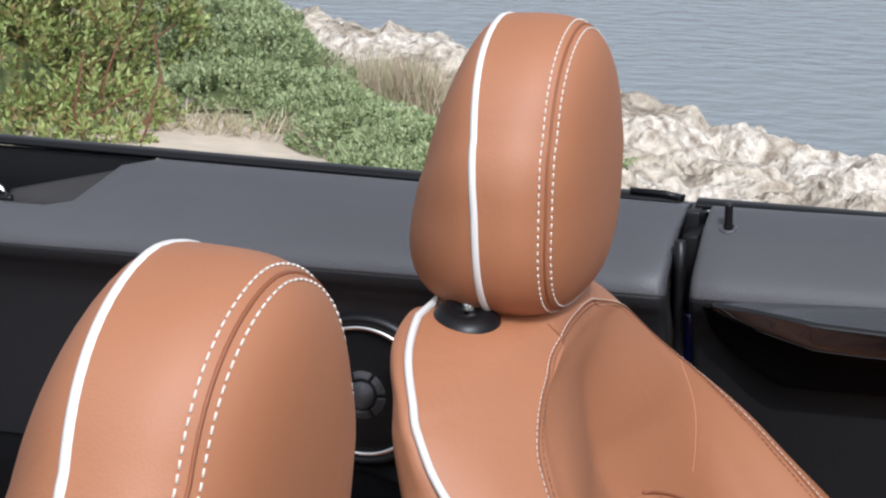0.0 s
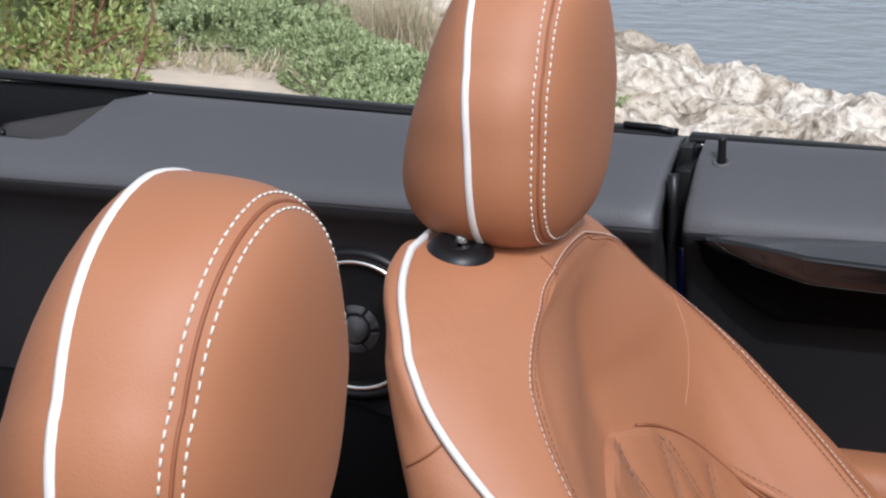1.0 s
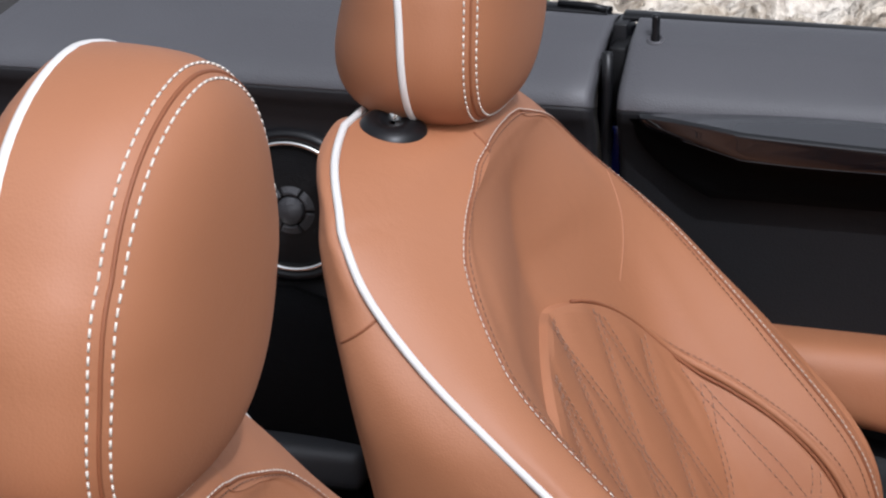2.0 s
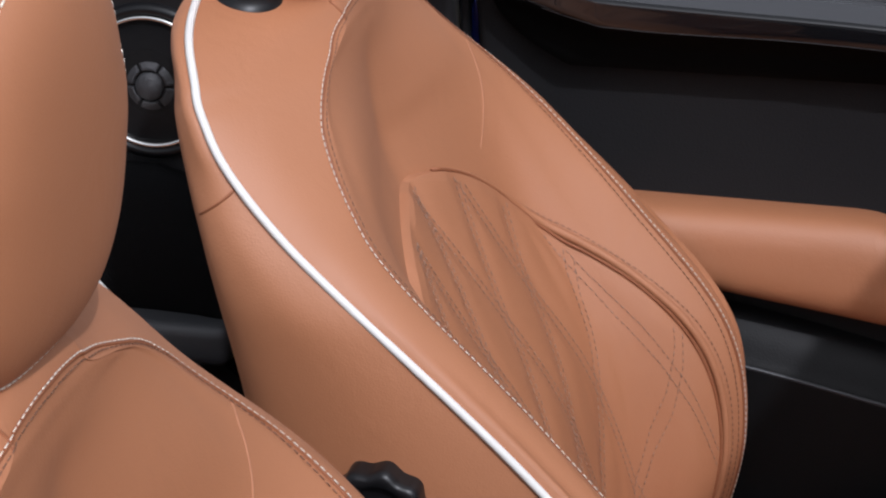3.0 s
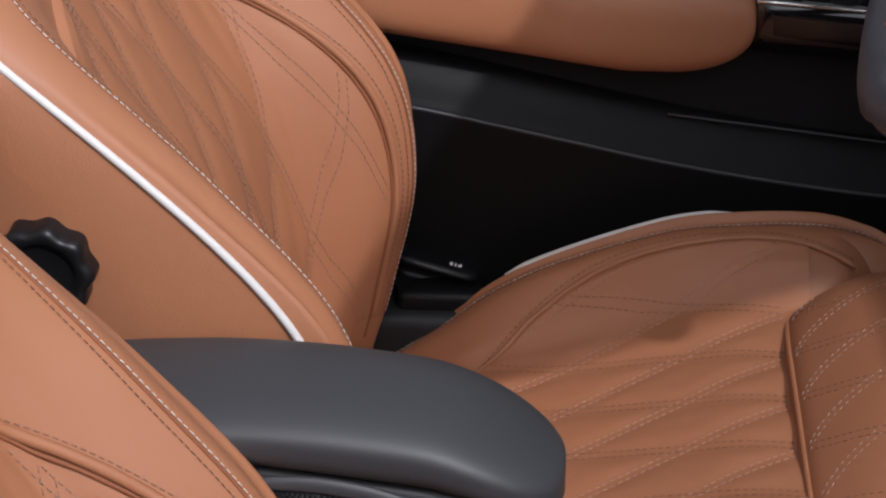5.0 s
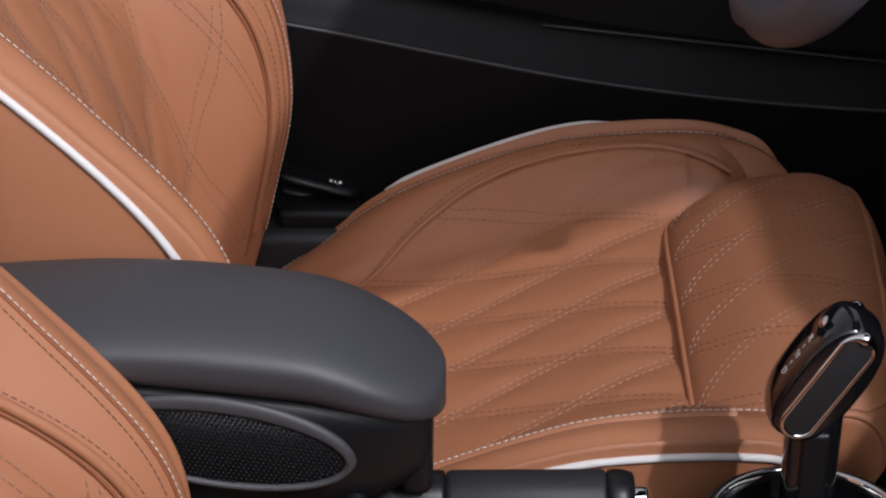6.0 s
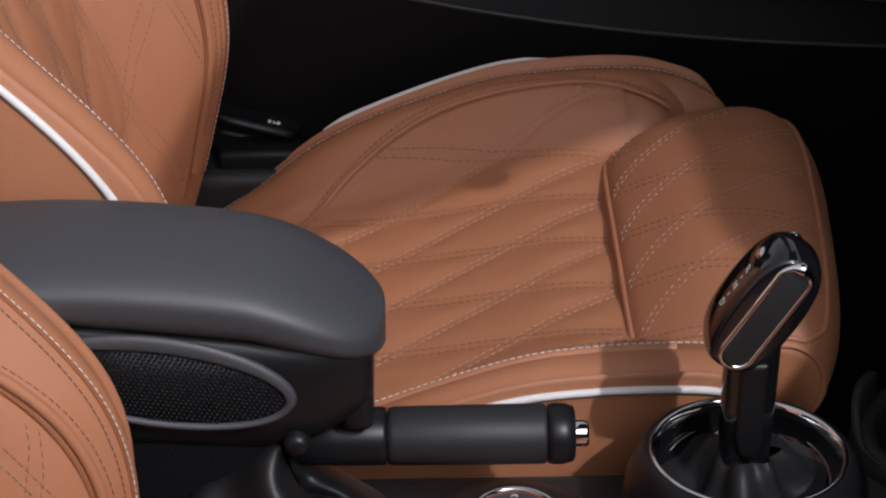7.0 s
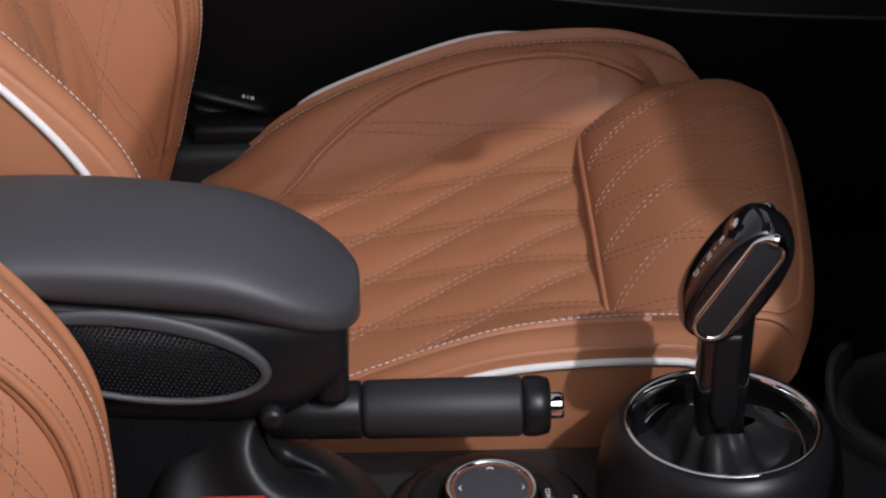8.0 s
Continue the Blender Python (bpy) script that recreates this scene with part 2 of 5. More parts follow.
def arch_line(v, out, drop, n=240):
    """The stitched arch round the front panel: up one ridge, over the top and down the other."""
    raw = lambda u, v: back_raw(u, v).y * -1 if v <= 9 else back_raw(u, 18 - v).y
    side = [Vector((0, -q.y, q.z)) for q in [back_raw(u, v) for u in spaced(.6, u_at(.966 - drop), n)]]
    y0, z0 = side[-1].y, side[-1].z
    half = [(p.y, p.z) for p in side if p.z > .93]
    half += [(y, z0 + .0165 * (1 - (y / y0) ** 2)) for y in spaced(y0, 0, 60)[1:]]
    curve = half + [(-y, z) for y, z in reversed(half[:-1])]
    fine = []
    for (ya, za), (yb, zb) in zip(curve, curve[1:]):
        k = max(1, round(math.hypot(yb - ya, zb - za) / .0008))
        fine += [(ya + (yb - ya) * i / k, za + (zb - za) * i / k) for i in range(k)]
    for _ in range(3):
        sums = [fine[max(0, i - min(22, i, len(fine) - 1 - i)):i + min(22, i, len(fine) - 1 - i) + 1] for i in range(len(fine))]
        fine = [(sum(p[0] for p in q) / len(q), sum(p[1] for p in q) / len(q)) for q in sums]
    places = []
    for y, z in fine:
        u, lo, hi = u_at(z), 5.2, 12.8
        for _ in range(26):
            mid = (lo + hi) / 2
            lo, hi = (mid, hi) if (raw(u, mid) - y) * y0 > 0 else (lo, mid)
        places.append((u, lo))
    low = [(u, v) for u in spaced(.6, u_at(.93), n)][:-1]
    return seam_path(low + places + [(u, 18 - w) for u, w in reversed(low)], out)


HR_C = Vector((-.1339, 0, 1.0719))
HR_BACK, HR_FRONT, HR_PIPE, HR_SEAM = .0773, .0585, -.0053, .0398


def headrest_point(x, a, grow=0.0):
    """A point of the headrest on the slice at depth x (forward), at the angle a round it."""
    f = min(1, abs(x) / (HR_BACK if x < 0 else HR_FRONT))
    ez, ey = (1.845 if math.sin(a) > 0 else 2.3, 1.906) if x < 0 else (4.07, 2.73)
    rz, ry = (1 - f ** ez) ** (1 / ez), (1 - f ** ey) ** (1 / ey)
    c, s = math.cos(a), math.sin(a)
    m = 2.716 if s < 0 else 2.716 - .957 * min(1, s * 2)
    k = (abs(c) ** m + abs(s) ** m) ** (-1 / m)
    y, z = (.1075 + grow) * ry * k * c * (1 + .311 * max(0.0, s) ** 2), (.0867 + grow) * rz * k * s
    lean = .0124 + ((HR_PIPE - x) * 3.94 if x < HR_PIPE else (x - HR_PIPE) * 1.217)
    arch = .0118 * max(0.0, z / .1) ** 2 * min(1.0, max(0.0, (.050 - x) / .047)) + .0049 * max(0.0, -z / .1) ** 2
    return HR_C + Vector((x + z * lean - arch, y, z + .5545 * max(0.0, z - .02)))


def build_seat(name, label):
    seat = thing(name, label, "car seat", "front seats")
    top = len(BACK) - 1
    us = spaced(0, top, 180)
    # --- backrest
    bm = bmesh.new()
    sheet(bm, back_side, us, spaced(-4, 4, 40))
    shell = part("back_shell", bm, LEATHER, seat, "tan leather shell of the backrest")
    for side in (-1, 1):
        bm = bmesh.new()
        sheet(bm, (lambda u, v: back_side(u, v)) if side < 0 else (lambda u, v: back_side(u, 18 - v)), us, spaced(4, 6, 14))
        part("bolster", bm, LEATHER, seat)
    bm = bmesh.new()
    sheet(bm, back_side, us, spaced(6, 12, 84))
    front = part("front_panel", bm, LEATHER, seat)
    bm = bmesh.new()
    loop = seam_line(1, u_at(1.0008), 4, .0017, 140)
    for _ in range(40):
        loop = [loop[0]] + [(a + b * 2 + c) / 4 for a, b, c in zip(loop, loop[1:], loop[2:])] + [loop[-1]]
    loop += [Vector((p.x, -p.y, p.z)) for p in reversed(loop)]
    tube(bm, loop, .0029, 10)
    part("piping", bm, PIPING, seat, "white leather piping")
    for v, mat, drop in ((5.94, THREAD, -.0012), (6.16, DARK_THREAD, .0034)):
        bm = bmesh.new()
        stitches(bm, arch_line(v, .0010, drop), .0036, .0018, .00038)
        tagged(part("stitching", bm, mat, front), kind="stuff")
    bm = bmesh.new()
    tube(bm, arch_line(6.0, .0003, 0.0, 160), .0011, 6)
    part("seam", bm, SEAM, front)
    # --- quilted insert
    known = {}

    def steep(z):
        z = round(z, 4)
        if z not in known:
            known[z] = math.hypot(.04, front_x(.178, z) - front_x(.138, z)) / .04
        return known[z]
    at = lambda a, z: Vector((front_x(a, z) + .0035 + .0032 * quilt(laid(a, .138, steep(z)), z, BACK_GRID) * min(1, max(0, insert_half(z, a) - abs(a)) / .02) + .003, a, z))
    bm = bmesh.new()
    zs = [.40 + .4378 * math.sin(math.pi / 2 * f) for f in spaced(0, 1, 150)]
    sheet(bm, lambda z, f: at(f * insert_half(z, f) * .999, z) - Vector((.012 if abs(f) > .995 or z > .8377 else 0, 0, 0)), zs, spaced(-1, 1, 141))
    insert = part("quilted_insert", bm, LEATHER, seat, "tan leather insert with diamond quilting")
    bm_a, bm_b = bmesh.new(), bmesh.new()
    quilt_lines(bm_a, bm_b, lambda a, z: lifted(at, a, z, .0007, (1, 0, 0)), insert_half, .42, .835, BACK_GRID, .00036, .138, steep)
    tagged(part("stitching", bm_a, QUILT_MID, insert), kind="stuff")
    tagged(part("stitching", bm_b, QUILT_MID, insert), kind="stuff")
    # dark cord paints the shade under the fold at the insert's outer edge
    bm = bmesh.new()
    panel = lambda a, z: Vector((front_x(a, z), a, z))
    tube(bm, [lifted(panel, insert_half(z, 1) - .0006, z, .0044, (1, 0, 0)) for z in spaced(.832, .42, 90)], .0014, 6)
    part("seam", bm, SEAM, insert)
    bm = bmesh.new()
    tube(bm, [lifted(panel, insert_half(z, 1) + .0042, z, .0008, (1, 0, 0)) for z in spaced(.830, .42, 90)], lambda f: .0040 * min(1, .25 + 6 * f), 10)
    part("welt", bm, LEATHER, insert, "padded leather fold beside the insert")
    bm = bmesh.new()
    line = [lifted(panel, insert_half(z, 1) + .0095, z, .0006, (1, 0, 0)) for z in spaced(.81, .45, 80)]
    stitches(bm, line, .0036, .0024, .0004)
    tagged(part("stitching", bm, DARK_THREAD, insert), kind="stuff")
    # --- headrest
    rest = part("headrest", headrest_piece(HR_SEAM, HR_FRONT * .999), LEATHER, seat)
    part("side_band", headrest_piece(HR_PIPE, HR_SEAM), LEATHER, rest)
    part("back_cover", headrest_piece(-HR_BACK * .999, HR_PIPE), LEATHER, rest)
    bm = bmesh.new()
    tube(bm, [headrest_point(HR_PIPE, a, -.0012) for a in spaced(0, 2 * math.pi, 121)[:-1]], .0031, 10, closed=True)
    part("piping", bm, PIPING, rest, "white leather piping")
    for x in (HR_SEAM - .0034, HR_SEAM + .0034):
        bm = bmesh.new()
        stitches(bm, [headrest_point(x, a, .0004) for a in spaced(0, 2 * math.pi, 240)], .0038, .0020, .00062)
        tagged(part("stitching", bm, THREAD, rest), kind="stuff")
    bm = bmesh.new()
    tube(bm, [headrest_point(HR_SEAM, a, -.0003) for a in spaced(0, 2 * math.pi, 121)[:-1]], .0012, 6, closed=True)
    part("seam", bm, SEAM, rest)
    rest.matrix_basis = pose(*HR_C, 0, -2.8, -1.7) @ Matrix.Translation(-HR_C)
    for d in (-.083, .083):
        bm = bmesh.new()
        tube(bm, [(-.1600, d * .98, .965), (-.1500, d * .80, 1.040)], .006, 16)
        part("post", bm, CHROME, seat, "chrome headrest post")
        bm = bmesh.new()
        lathe(bm, [(.002, .004), (.0075, .004), (.0095, .0072), (.014, .0072), (.0205, .0045), (.0245, -.001), (.0255, -.006), (.0235, -.016)], (-.1550, d, .9950), (.12, -.25 if d < 0 else .25, 1))
        part("post_collar", bm, BLACK_RUBBER, seat, "black plastic post collar")
    # seams on the shell, the shoulder and the front panel
    bm = bmesh.new()
    tube(bm, [back_side(u_at(.918 - .021 * f), 4 - 1.5 * f) for f in spaced(0, 1, 14)], .0011, 6)
    part("seam", bm, SEAM, shell)
    bm = bmesh.new()
    tube(bm, [back_side(u_at(.9740 + .014 * f), 6.35 - .20 * f) for f in spaced(0, 1, 8)], .0010, 6)
    part("seam", bm, SEAM, shell)
    bm = bmesh.new()
    tube(bm, [back_side(u_at(.90 - .080 * f), catmull([(12.0, 0, 0), (11.44, 0, 0), (11.12, 0, 0), (10.84, 0, 0), (10.62, 0, 0), (10.44, 0, 0), (10.28, 0, 0), (10.14, 0, 0), (10.0, 0, 0)], 8 * f).x) for f in spaced(0, 1, 24)], .0006, 6)
    part("seam", bm, LEATHER, front)
    # lumbar knob with a lobed rim
    knob_at = Vector((-.021, -.2575, .709))
    bm = bmesh.new()
    rim = lambda r, y, lobe: [knob_at + Vector((math.cos(a) * (r + lobe * math.cos(9 * a)), y, math.sin(a) * (r + lobe * math.cos(9 * a)))) for a in spaced(0, 2 * math.pi, 109)[:-1]]
    rings = [rim(.0330, .004, .0016), rim(.0330, -.012, .0018), rim(.0315, -.017, .0018), rim(.0285, -.019, .0012), rim(.0235, -.0185, 0), rim(.0215, -.0150, 0), rim(.0190, -.0140, 0), rim(.0010, -.0135, 0)]
    sheet(bm, lambda i, j: rings[i][j], range(len(rings)), range(108), close_v=True)
    part("lumbar_knob", bm, BLACK_RUBBER, seat, "black lobed plastic knob")
    build_cushion(seat)
    return seat


def headrest_piece(x0, x1):
    bm = bmesh.new()
    n = 18
    xs = [x0 + (x1 - x0) * (.5 - .5 * math.cos(math.pi * i / n)) for i in range(n + 1)]
    sheet(bm, headrest_point, xs, [2 * math.pi * k / 72 for k in range(72)], close_v=True)
    for k in (0, 1):
        if abs((x0, x1)[k]) > .05:
            bm.verts.ensure_lookup_table()
            bm.faces.new(bm.verts[:72] if k == 0 else bm.verts[-72:])
    return bm


# Cushion sections from back to front: x, then (half width, height): sill, side, piping, bolster, ridge, slope, recess, middle.
CUSHION = [
    (.020, ((.225, .230), (.238, .250), (.238, .270), (.232, .275), (.210, .280), (.180, .290), (.140, .310), (0, .330))),
    (.135, ((.225, .250), (.238, .296), (.238, .338), (.232, .344), (.211, .347), (.180, .348), (.140, .352), (0, .356))),
    (.200, ((.225, .260), (.242, .320), (.243, .384), (.236, .388), (.213, .392), (.180, .382), (.140, .380), (0, .380))),
    (.250, ((.225, .260), (.244, .340), (.246, .426), (.237, .430), (.214, .429), (.180, .410), (.142, .390), (0, .388))),
    (.310, ((.225, .260), (.245, .350), (.247, .457), (.238, .462), (.214, .461), (.180, .432), (.142, .404), (0, .402))),
    (.400, ((.225, .260), (.245, .360), (.248, .490), (.239, .494), (.214, .494), (.180, .464), (.142, .435), (0, .430))),
    (.460, ((.225, .260), (.245, .360), (.248, .499), (.239, .503), (.214, .503), (.180, .482), (.142, .454), (0, .450))),
    (.525, ((.225, .260), (.245, .360), (.248, .500), (.239, .505), (.214, .505), (.180, .488), (.142, .462), (0, .458))),
    (.566, ((.225, .260), (.243, .360), (.245, .493), (.237, .499), (.212, .500), (.180, .484), (.142, .458), (0, .454))),
    (.596, ((.222, .260), (.236, .350), (.237, .480), (.230, .486), (.207, .488), (.178, .470), (.142, .447), (0, .444))),
    (.616, ((.215, .260), (.224, .330), (.225, .440), (.218, .462), (.199, .470), (.173, .454), (.140, .434), (0, .430))),
    (.630, ((.205, .260), (.214, .310), (.216, .390), (.212, .416), (.197, .428), (.172, .424), (.140, .416), (0, .414))),
    (.638, ((.200, .300), (.205, .340), (.207, .375), (.206, .386), (.199, .392), (.186, .392), (.140, .388), (0, .385))),
]


def cushion_point(u, v):
    column = [catmull([(s[0], s[1][k][0], s[1][k][1]) for s in CUSHION], u) for k in range(8)]
    p = catmull(column, v if v <= 7 else 14 - v)
    low = .007 * max(0.0, 1 - abs(v - 11.3) / 1.5) * max(0.0, 1 - abs(p.x - .43) / .25) ** .5      # the outer bolster is worn lower
    if v <= 10:
        p.x -= .050 * max(0.0, (p.x - .54) / .098)
    if v <= 7:
        low = .004 * max(0.0, 1 - abs(v - 2) / 1.5) * min(1.0, max(0.0, (p.x - .33) / .1))
    return Vector((p.x, -p.y if v <= 7 else p.y, p.z - low))


def cushion_u(x):
    lo, hi = 0.0, len(CUSHION) - 1.0
    for _ in range(24):
        mid = (lo + hi) / 2
        if catmull([(s[0], 0, 0) for s in CUSHION], mid).x < x:
            lo = mid
        else:
            hi = mid
    return lo


def cushion_z(d, x):
    u = cushion_u(x)
    pts = [cushion_point(u, v) for v in spaced(4, 7, 13)]
    a = abs(d)
    for p, q in zip(pts, pts[1:]):
        if -p.y >= a >= -q.y:
            f = (a + p.y) / (p.y - q.y) if abs(p.y - q.y) > 1e-9 else 0
            return p.z + (q.z - p.z) * f
    return pts[0].z if a > -pts[0].y else pts[-1].z


def cushion_line(u0, u1, v, out, n=80):
    pts = []
    for u in spaced(u0, u1, n):
        q = (cushion_point(min(u + .02, len(CUSHION) - 1), v) - cushion_point(max(u - .02, 0), v)).cross(cushion_point(u, v + .05) - cushion_point(u, v - .05))
        q.normalize()
        if q.z < 0:
            q = -q
        pts.append(cushion_point(u, v) + q * out)
    return pts


def cushion_half(x, side=1):
    if side < 0:
        return .2105
    t = min(1, max(0.0, (x - .236) / .16))
    return .205 - .06 * (1 - t) ** 2.6 if x < .47 else .205 - .05 * ((x - .47) / .13) ** 2


def thigh_point(u, v):
    """The separate thigh support: u 0 .. 1 from rear edge over the top and down the front, v -1 .. 1 across."""
    profile = [(.500, .420), (.494, .448), (.495, .467), (.512, .489), (.560, .517), (.620, .526), (.656, .512), (.674, .482), (.672, .456), (.652, .438), (.610, .430)]
    p = catmull(profile_3(profile), u * (len(profile) - 1))
    a = abs(v) ** 1.0
    bulge = (1 - a ** 5) ** .5
    mid = Vector((.575, 0, .400))
    q = Vector((p.x, 0, p.y))
    q = mid + (q - mid) * (.80 + .20 * bulge)
    q.y = .176 * v - .022
    q.z -= .012 * v * v
    q.x -= (.075 * ((1 - v) / 2) ** 1.6 + .014 * max(0, v) ** 4) * max(0, u - .3)
    q.z += .006 * max(0, v)
    return q


def profile_3(points):
    return [(a, b, 0) for a, b in points]


def build_cushion(seat):
    top = len(CUSHION) - 1
    us = spaced(0, top, 110)
    bm = bmesh.new()
    for v0, v1, name in ((0, 2, "cushion_side"), (12, 14, "cushion_side"), (2, 4, "cushion_bolster"), (10, 12, "cushion_bolster")):
        sheet(bm, cushion_point, us, spaced(v0, v1, 14))
        part(name, bm, LEATHER, seat)
        bm = bmesh.new()
    sheet(bm, cushion_point, us, spaced(4, 10, 48))
    cush = part("seat_cushion", bm, LEATHER, seat)
    for v in (2, 12):
        bm = bmesh.new()
        if v == 2:
            tube(bm, cushion_line(cushion_u(.20), cushion_u(.624), 2, .001), .0029, 10)
        else:
            tube(bm, cushion_line(cushion_u(.26), cushion_u(.458), 11.84, .0018), lambda f: .0033 * min(1, .3 + 6 * min(f, 1 - f)), 10)
        part("piping", bm, PIPING, seat, "white leather piping")
    for v, mat in ((10.62, THREAD), (10.50, DARK_THREAD), (10.40, DARK_THREAD)):
        bm = bmesh.new()
        stitches(bm, cushion_line(cushion_u(.14), cushion_u(.624), v, .0003, 120), .0036, .0018, .00036)
        tagged(part("stitching", bm, mat, cush), kind="stuff")
    known = {}

    def steep(x):
        x = round(x, 4)
        if x not in known:
            known[x] = math.hypot(.04, cushion_z(.182, x) - cushion_z(.142, x)) / .04
        return known[x]
    at = lambda a, x: Vector((x, a, cushion_z(a, x) + .0055 + .0027 * quilt(laid(a, .142, steep(x)), x, CUSHION_GRID) * min(1, max(0, cushion_half(x, a) - abs(a)) / .02)))
    bm = bmesh.new()
    sheet(bm, lambda x, f: at(f * cushion_half(x, f) * .999, x) - Vector((0, 0, .010 if abs(f) > .995 else 0)), spaced(.15, .52, 120), spaced(-1, 1, 121))
    insert = part("quilted_insert", bm, LEATHER, seat, "tan leather insert with diamond quilting")
    bm_a, bm_b = bmesh.new(), bmesh.new()
    quilt_lines(bm_a, bm_b, lambda a, x: lifted(at, a, x, .0005, (0, 0, 1)), cushion_half, .17, .50, CUSHION_GRID, .00032, .142, steep)
    tagged(part("stitching", bm_a, QUILT_PALE, insert), kind="stuff")
    tagged(part("stitching", bm_b, DARK_THREAD, insert), kind="stuff")
    bm = bmesh.new()
    tube(bm, [(x, cushion_half(x), cushion_z(cushion_half(x), x) + .003) for x in spaced(.20, .56, 50)], .0026, 8)
    part("welt", bm, LEATHER, insert)
    bm = bmesh.new()
    stitches(bm, [(x, cushion_half(x) + .0075, cushion_z(cushion_half(x) + .0075, x) + .0008) for x in spaced(.20, .56, 60)], .0036, .0024, .0004)
    tagged(part("stitching", bm, DARK_THREAD, insert), kind="stuff")
    bm = bmesh.new()
    stitches(bm, [(x, -.208, cushion_z(.208, x) + .0052) for x in spaced(.20, .585, 90)], .0036, .0018, .00042)
    tagged(part("stitching", bm, THREAD, insert), kind="stuff")
    bm = bmesh.new()
    rows = sheet(bm, thigh_point, spaced(0, 1, 60), [math.sin(math.pi / 2 * s) for s in spaced(-1, 1, 61)])
    bm.faces.new([r[0] for r in rows])
    bm.faces.new([r[-1] for r in reversed(rows)])
    thigh = part("thigh_support", bm, LEATHER, seat, "quilted tan leather thigh support")
    bm_a, bm_b = bmesh.new(), bmesh.new()
    lift = lambda a, b: thigh_point(b, a / .176) + (thigh_point(b, a / .176) - Vector((.575, a - .022, .42))).normalized() * .0003
    quilt_lines(bm_a, bm_b, lift, lambda b, a: .168, .245, .58, THIGH_GRID, .00030)
    tagged(part("stitching", bm_a, QUILT_PALE, thigh), kind="stuff")
    tagged(part("stitching", bm_b, DARK_THREAD, thigh), kind="stuff")
    bm = bmesh.new()
    tube(bm, [thigh_point(.215, v) for v in spaced(-.96, .96, 60)], .0027, 8)
    part("welt", bm, LEATHER, thigh)
    bm = bmesh.new()
    tube(bm, [thigh_point(.60, v) for v in spaced(.90, -.86, 50)] + [thigh_point(.60 - .05 * f, -.86 - .10 * f ** .5) for f in spaced(.1, 1, 12)] + [thigh_point(u, -.965) for u in spaced(.54, .25, 20)], .0022, 8)
    part("welt", bm, LEATHER, thigh)
    for edge in (-.985, .985):
        bm = bmesh.new()
        tube(bm, [thigh_point(u, edge) for u in spaced(.05, .95, 50)], .0026, 8)
        part("welt", bm, LEATHER, thigh)


driver_seat = build_seat("driver_seat", "tan leather driver seat with white piping and diamond quilting")
driver_seat.location = (0, .344, 0)
passenger_seat = copy_thing(driver_seat, pose(-.0163, -.3133, .3843, -1.6, 3.17, 2.4) @ pose(0, 0, -.40))
passenger_seat.name = "passenger_seat"
tagged(passenger_seat, "tan leather passenger seat with white piping and diamond quilting")
for ob in passenger_seat.children:          # its headrest is turned a little
    if ob.name.startswith("headrest"):
        ob.matrix_basis = passenger_seat.matrix_basis.inverted() @ pose(-.119, -.2926, 1.0609, 0, 1.1, -2.6) @ Matrix.Translation(-HR_C)


# ---------------------------------------------------------------- car: side trim, door, floor
def side_profile(s):
    """Cross-section (y, z) of the side trim from the belt line down to the floor, s 0 .. 12."""
    pts = [(.752, .984), (.735, .981), (.700, .964), (.668, .945), (.648, .930), (.640, .917), (.641, .904), (.650, .890), (.660, .865),
           (.666, .800), (.668, .640), (.660, .480), (.655, .285)]
    p = catmull([(a, b, 0) for a, b in pts], s)
    return p.x, p.y


def trim_piece(name, parent, x0, x1, s0, s1, mat, top=None, round_0=0.0, round_1=0.0, label=""):
    """A stretch of side trim; its ends curl outwards over round_0 and round_1 metres; top(x) lowers its upper edge."""
    bm = bmesh.new()
    xs = sorted({*spaced(x0, x1, 40), *[x0 + round_0 * f for f in (.15, .3, .5, .75)], *[x1 - round_1 * f for f in (.15, .3, .5, .75)]})

    def fn(x, f):
        a = max(s0, top(x)) if top else s0
        q = a + (s1 - a) * f
        y, z = side_profile(q)
        z -= .017 * min(1.0, max(0.0, (x + .95) / .85)) * max(0.0, 1 - q / 2.2)
        out = 0.0
        if round_0 and x < x0 + round_0:
            out = round_0 * (1 - math.sqrt(max(0, 1 - (1 - (x - x0) / round_0) ** 2)))
        if round_1 and x > x1 - round_1:
            out = round_1 * (1 - math.sqrt(max(0, 1 - (1 - (x1 - x) / round_1) ** 2)))
        return Vector((x, y + out, z - .25 * out))
    solid(bm, fn, xs, spaced(0, 1, 34), (0, .022, -.004))
    return part(name, bm, mat, parent, label)


DOOR_BLACK = material("door_black_plastic", (.0125, .0125, .0135), .6, grain=.2, grain_scale=600, vary=.2, spec=.12)
REAR_BLACK = material("rear_trim_black", (.017, .0165, .018), .55, grain=.25, grain_scale=600, vary=.2, spec=.3)
rear_panel = thing("rear_side_panel", "dark grey rear side trim with a round speaker", "car trim")
shelf_top = lambda x: 0 if x > -.612 else (min(1, (-.612 - x) / .055)) * 3.0
trim_piece("upper_trim", rear_panel, -1.15, -.094, 0, 5.3, GREY_TRIM, shelf_top, 0, .010, "grained dark grey upper trim")
trim_piece("lower_trim", rear_panel, -1.15, -.094, 5.32, 12, REAR_BLACK, None, 0, .010, "black lower trim")
bm = bmesh.new()
box(bm, (-1.15, .675, .900), (-.62, .770, .915), .004)
part("well_floor", bm, BLACK_TRIM, rear_panel)
bm = bmesh.new()
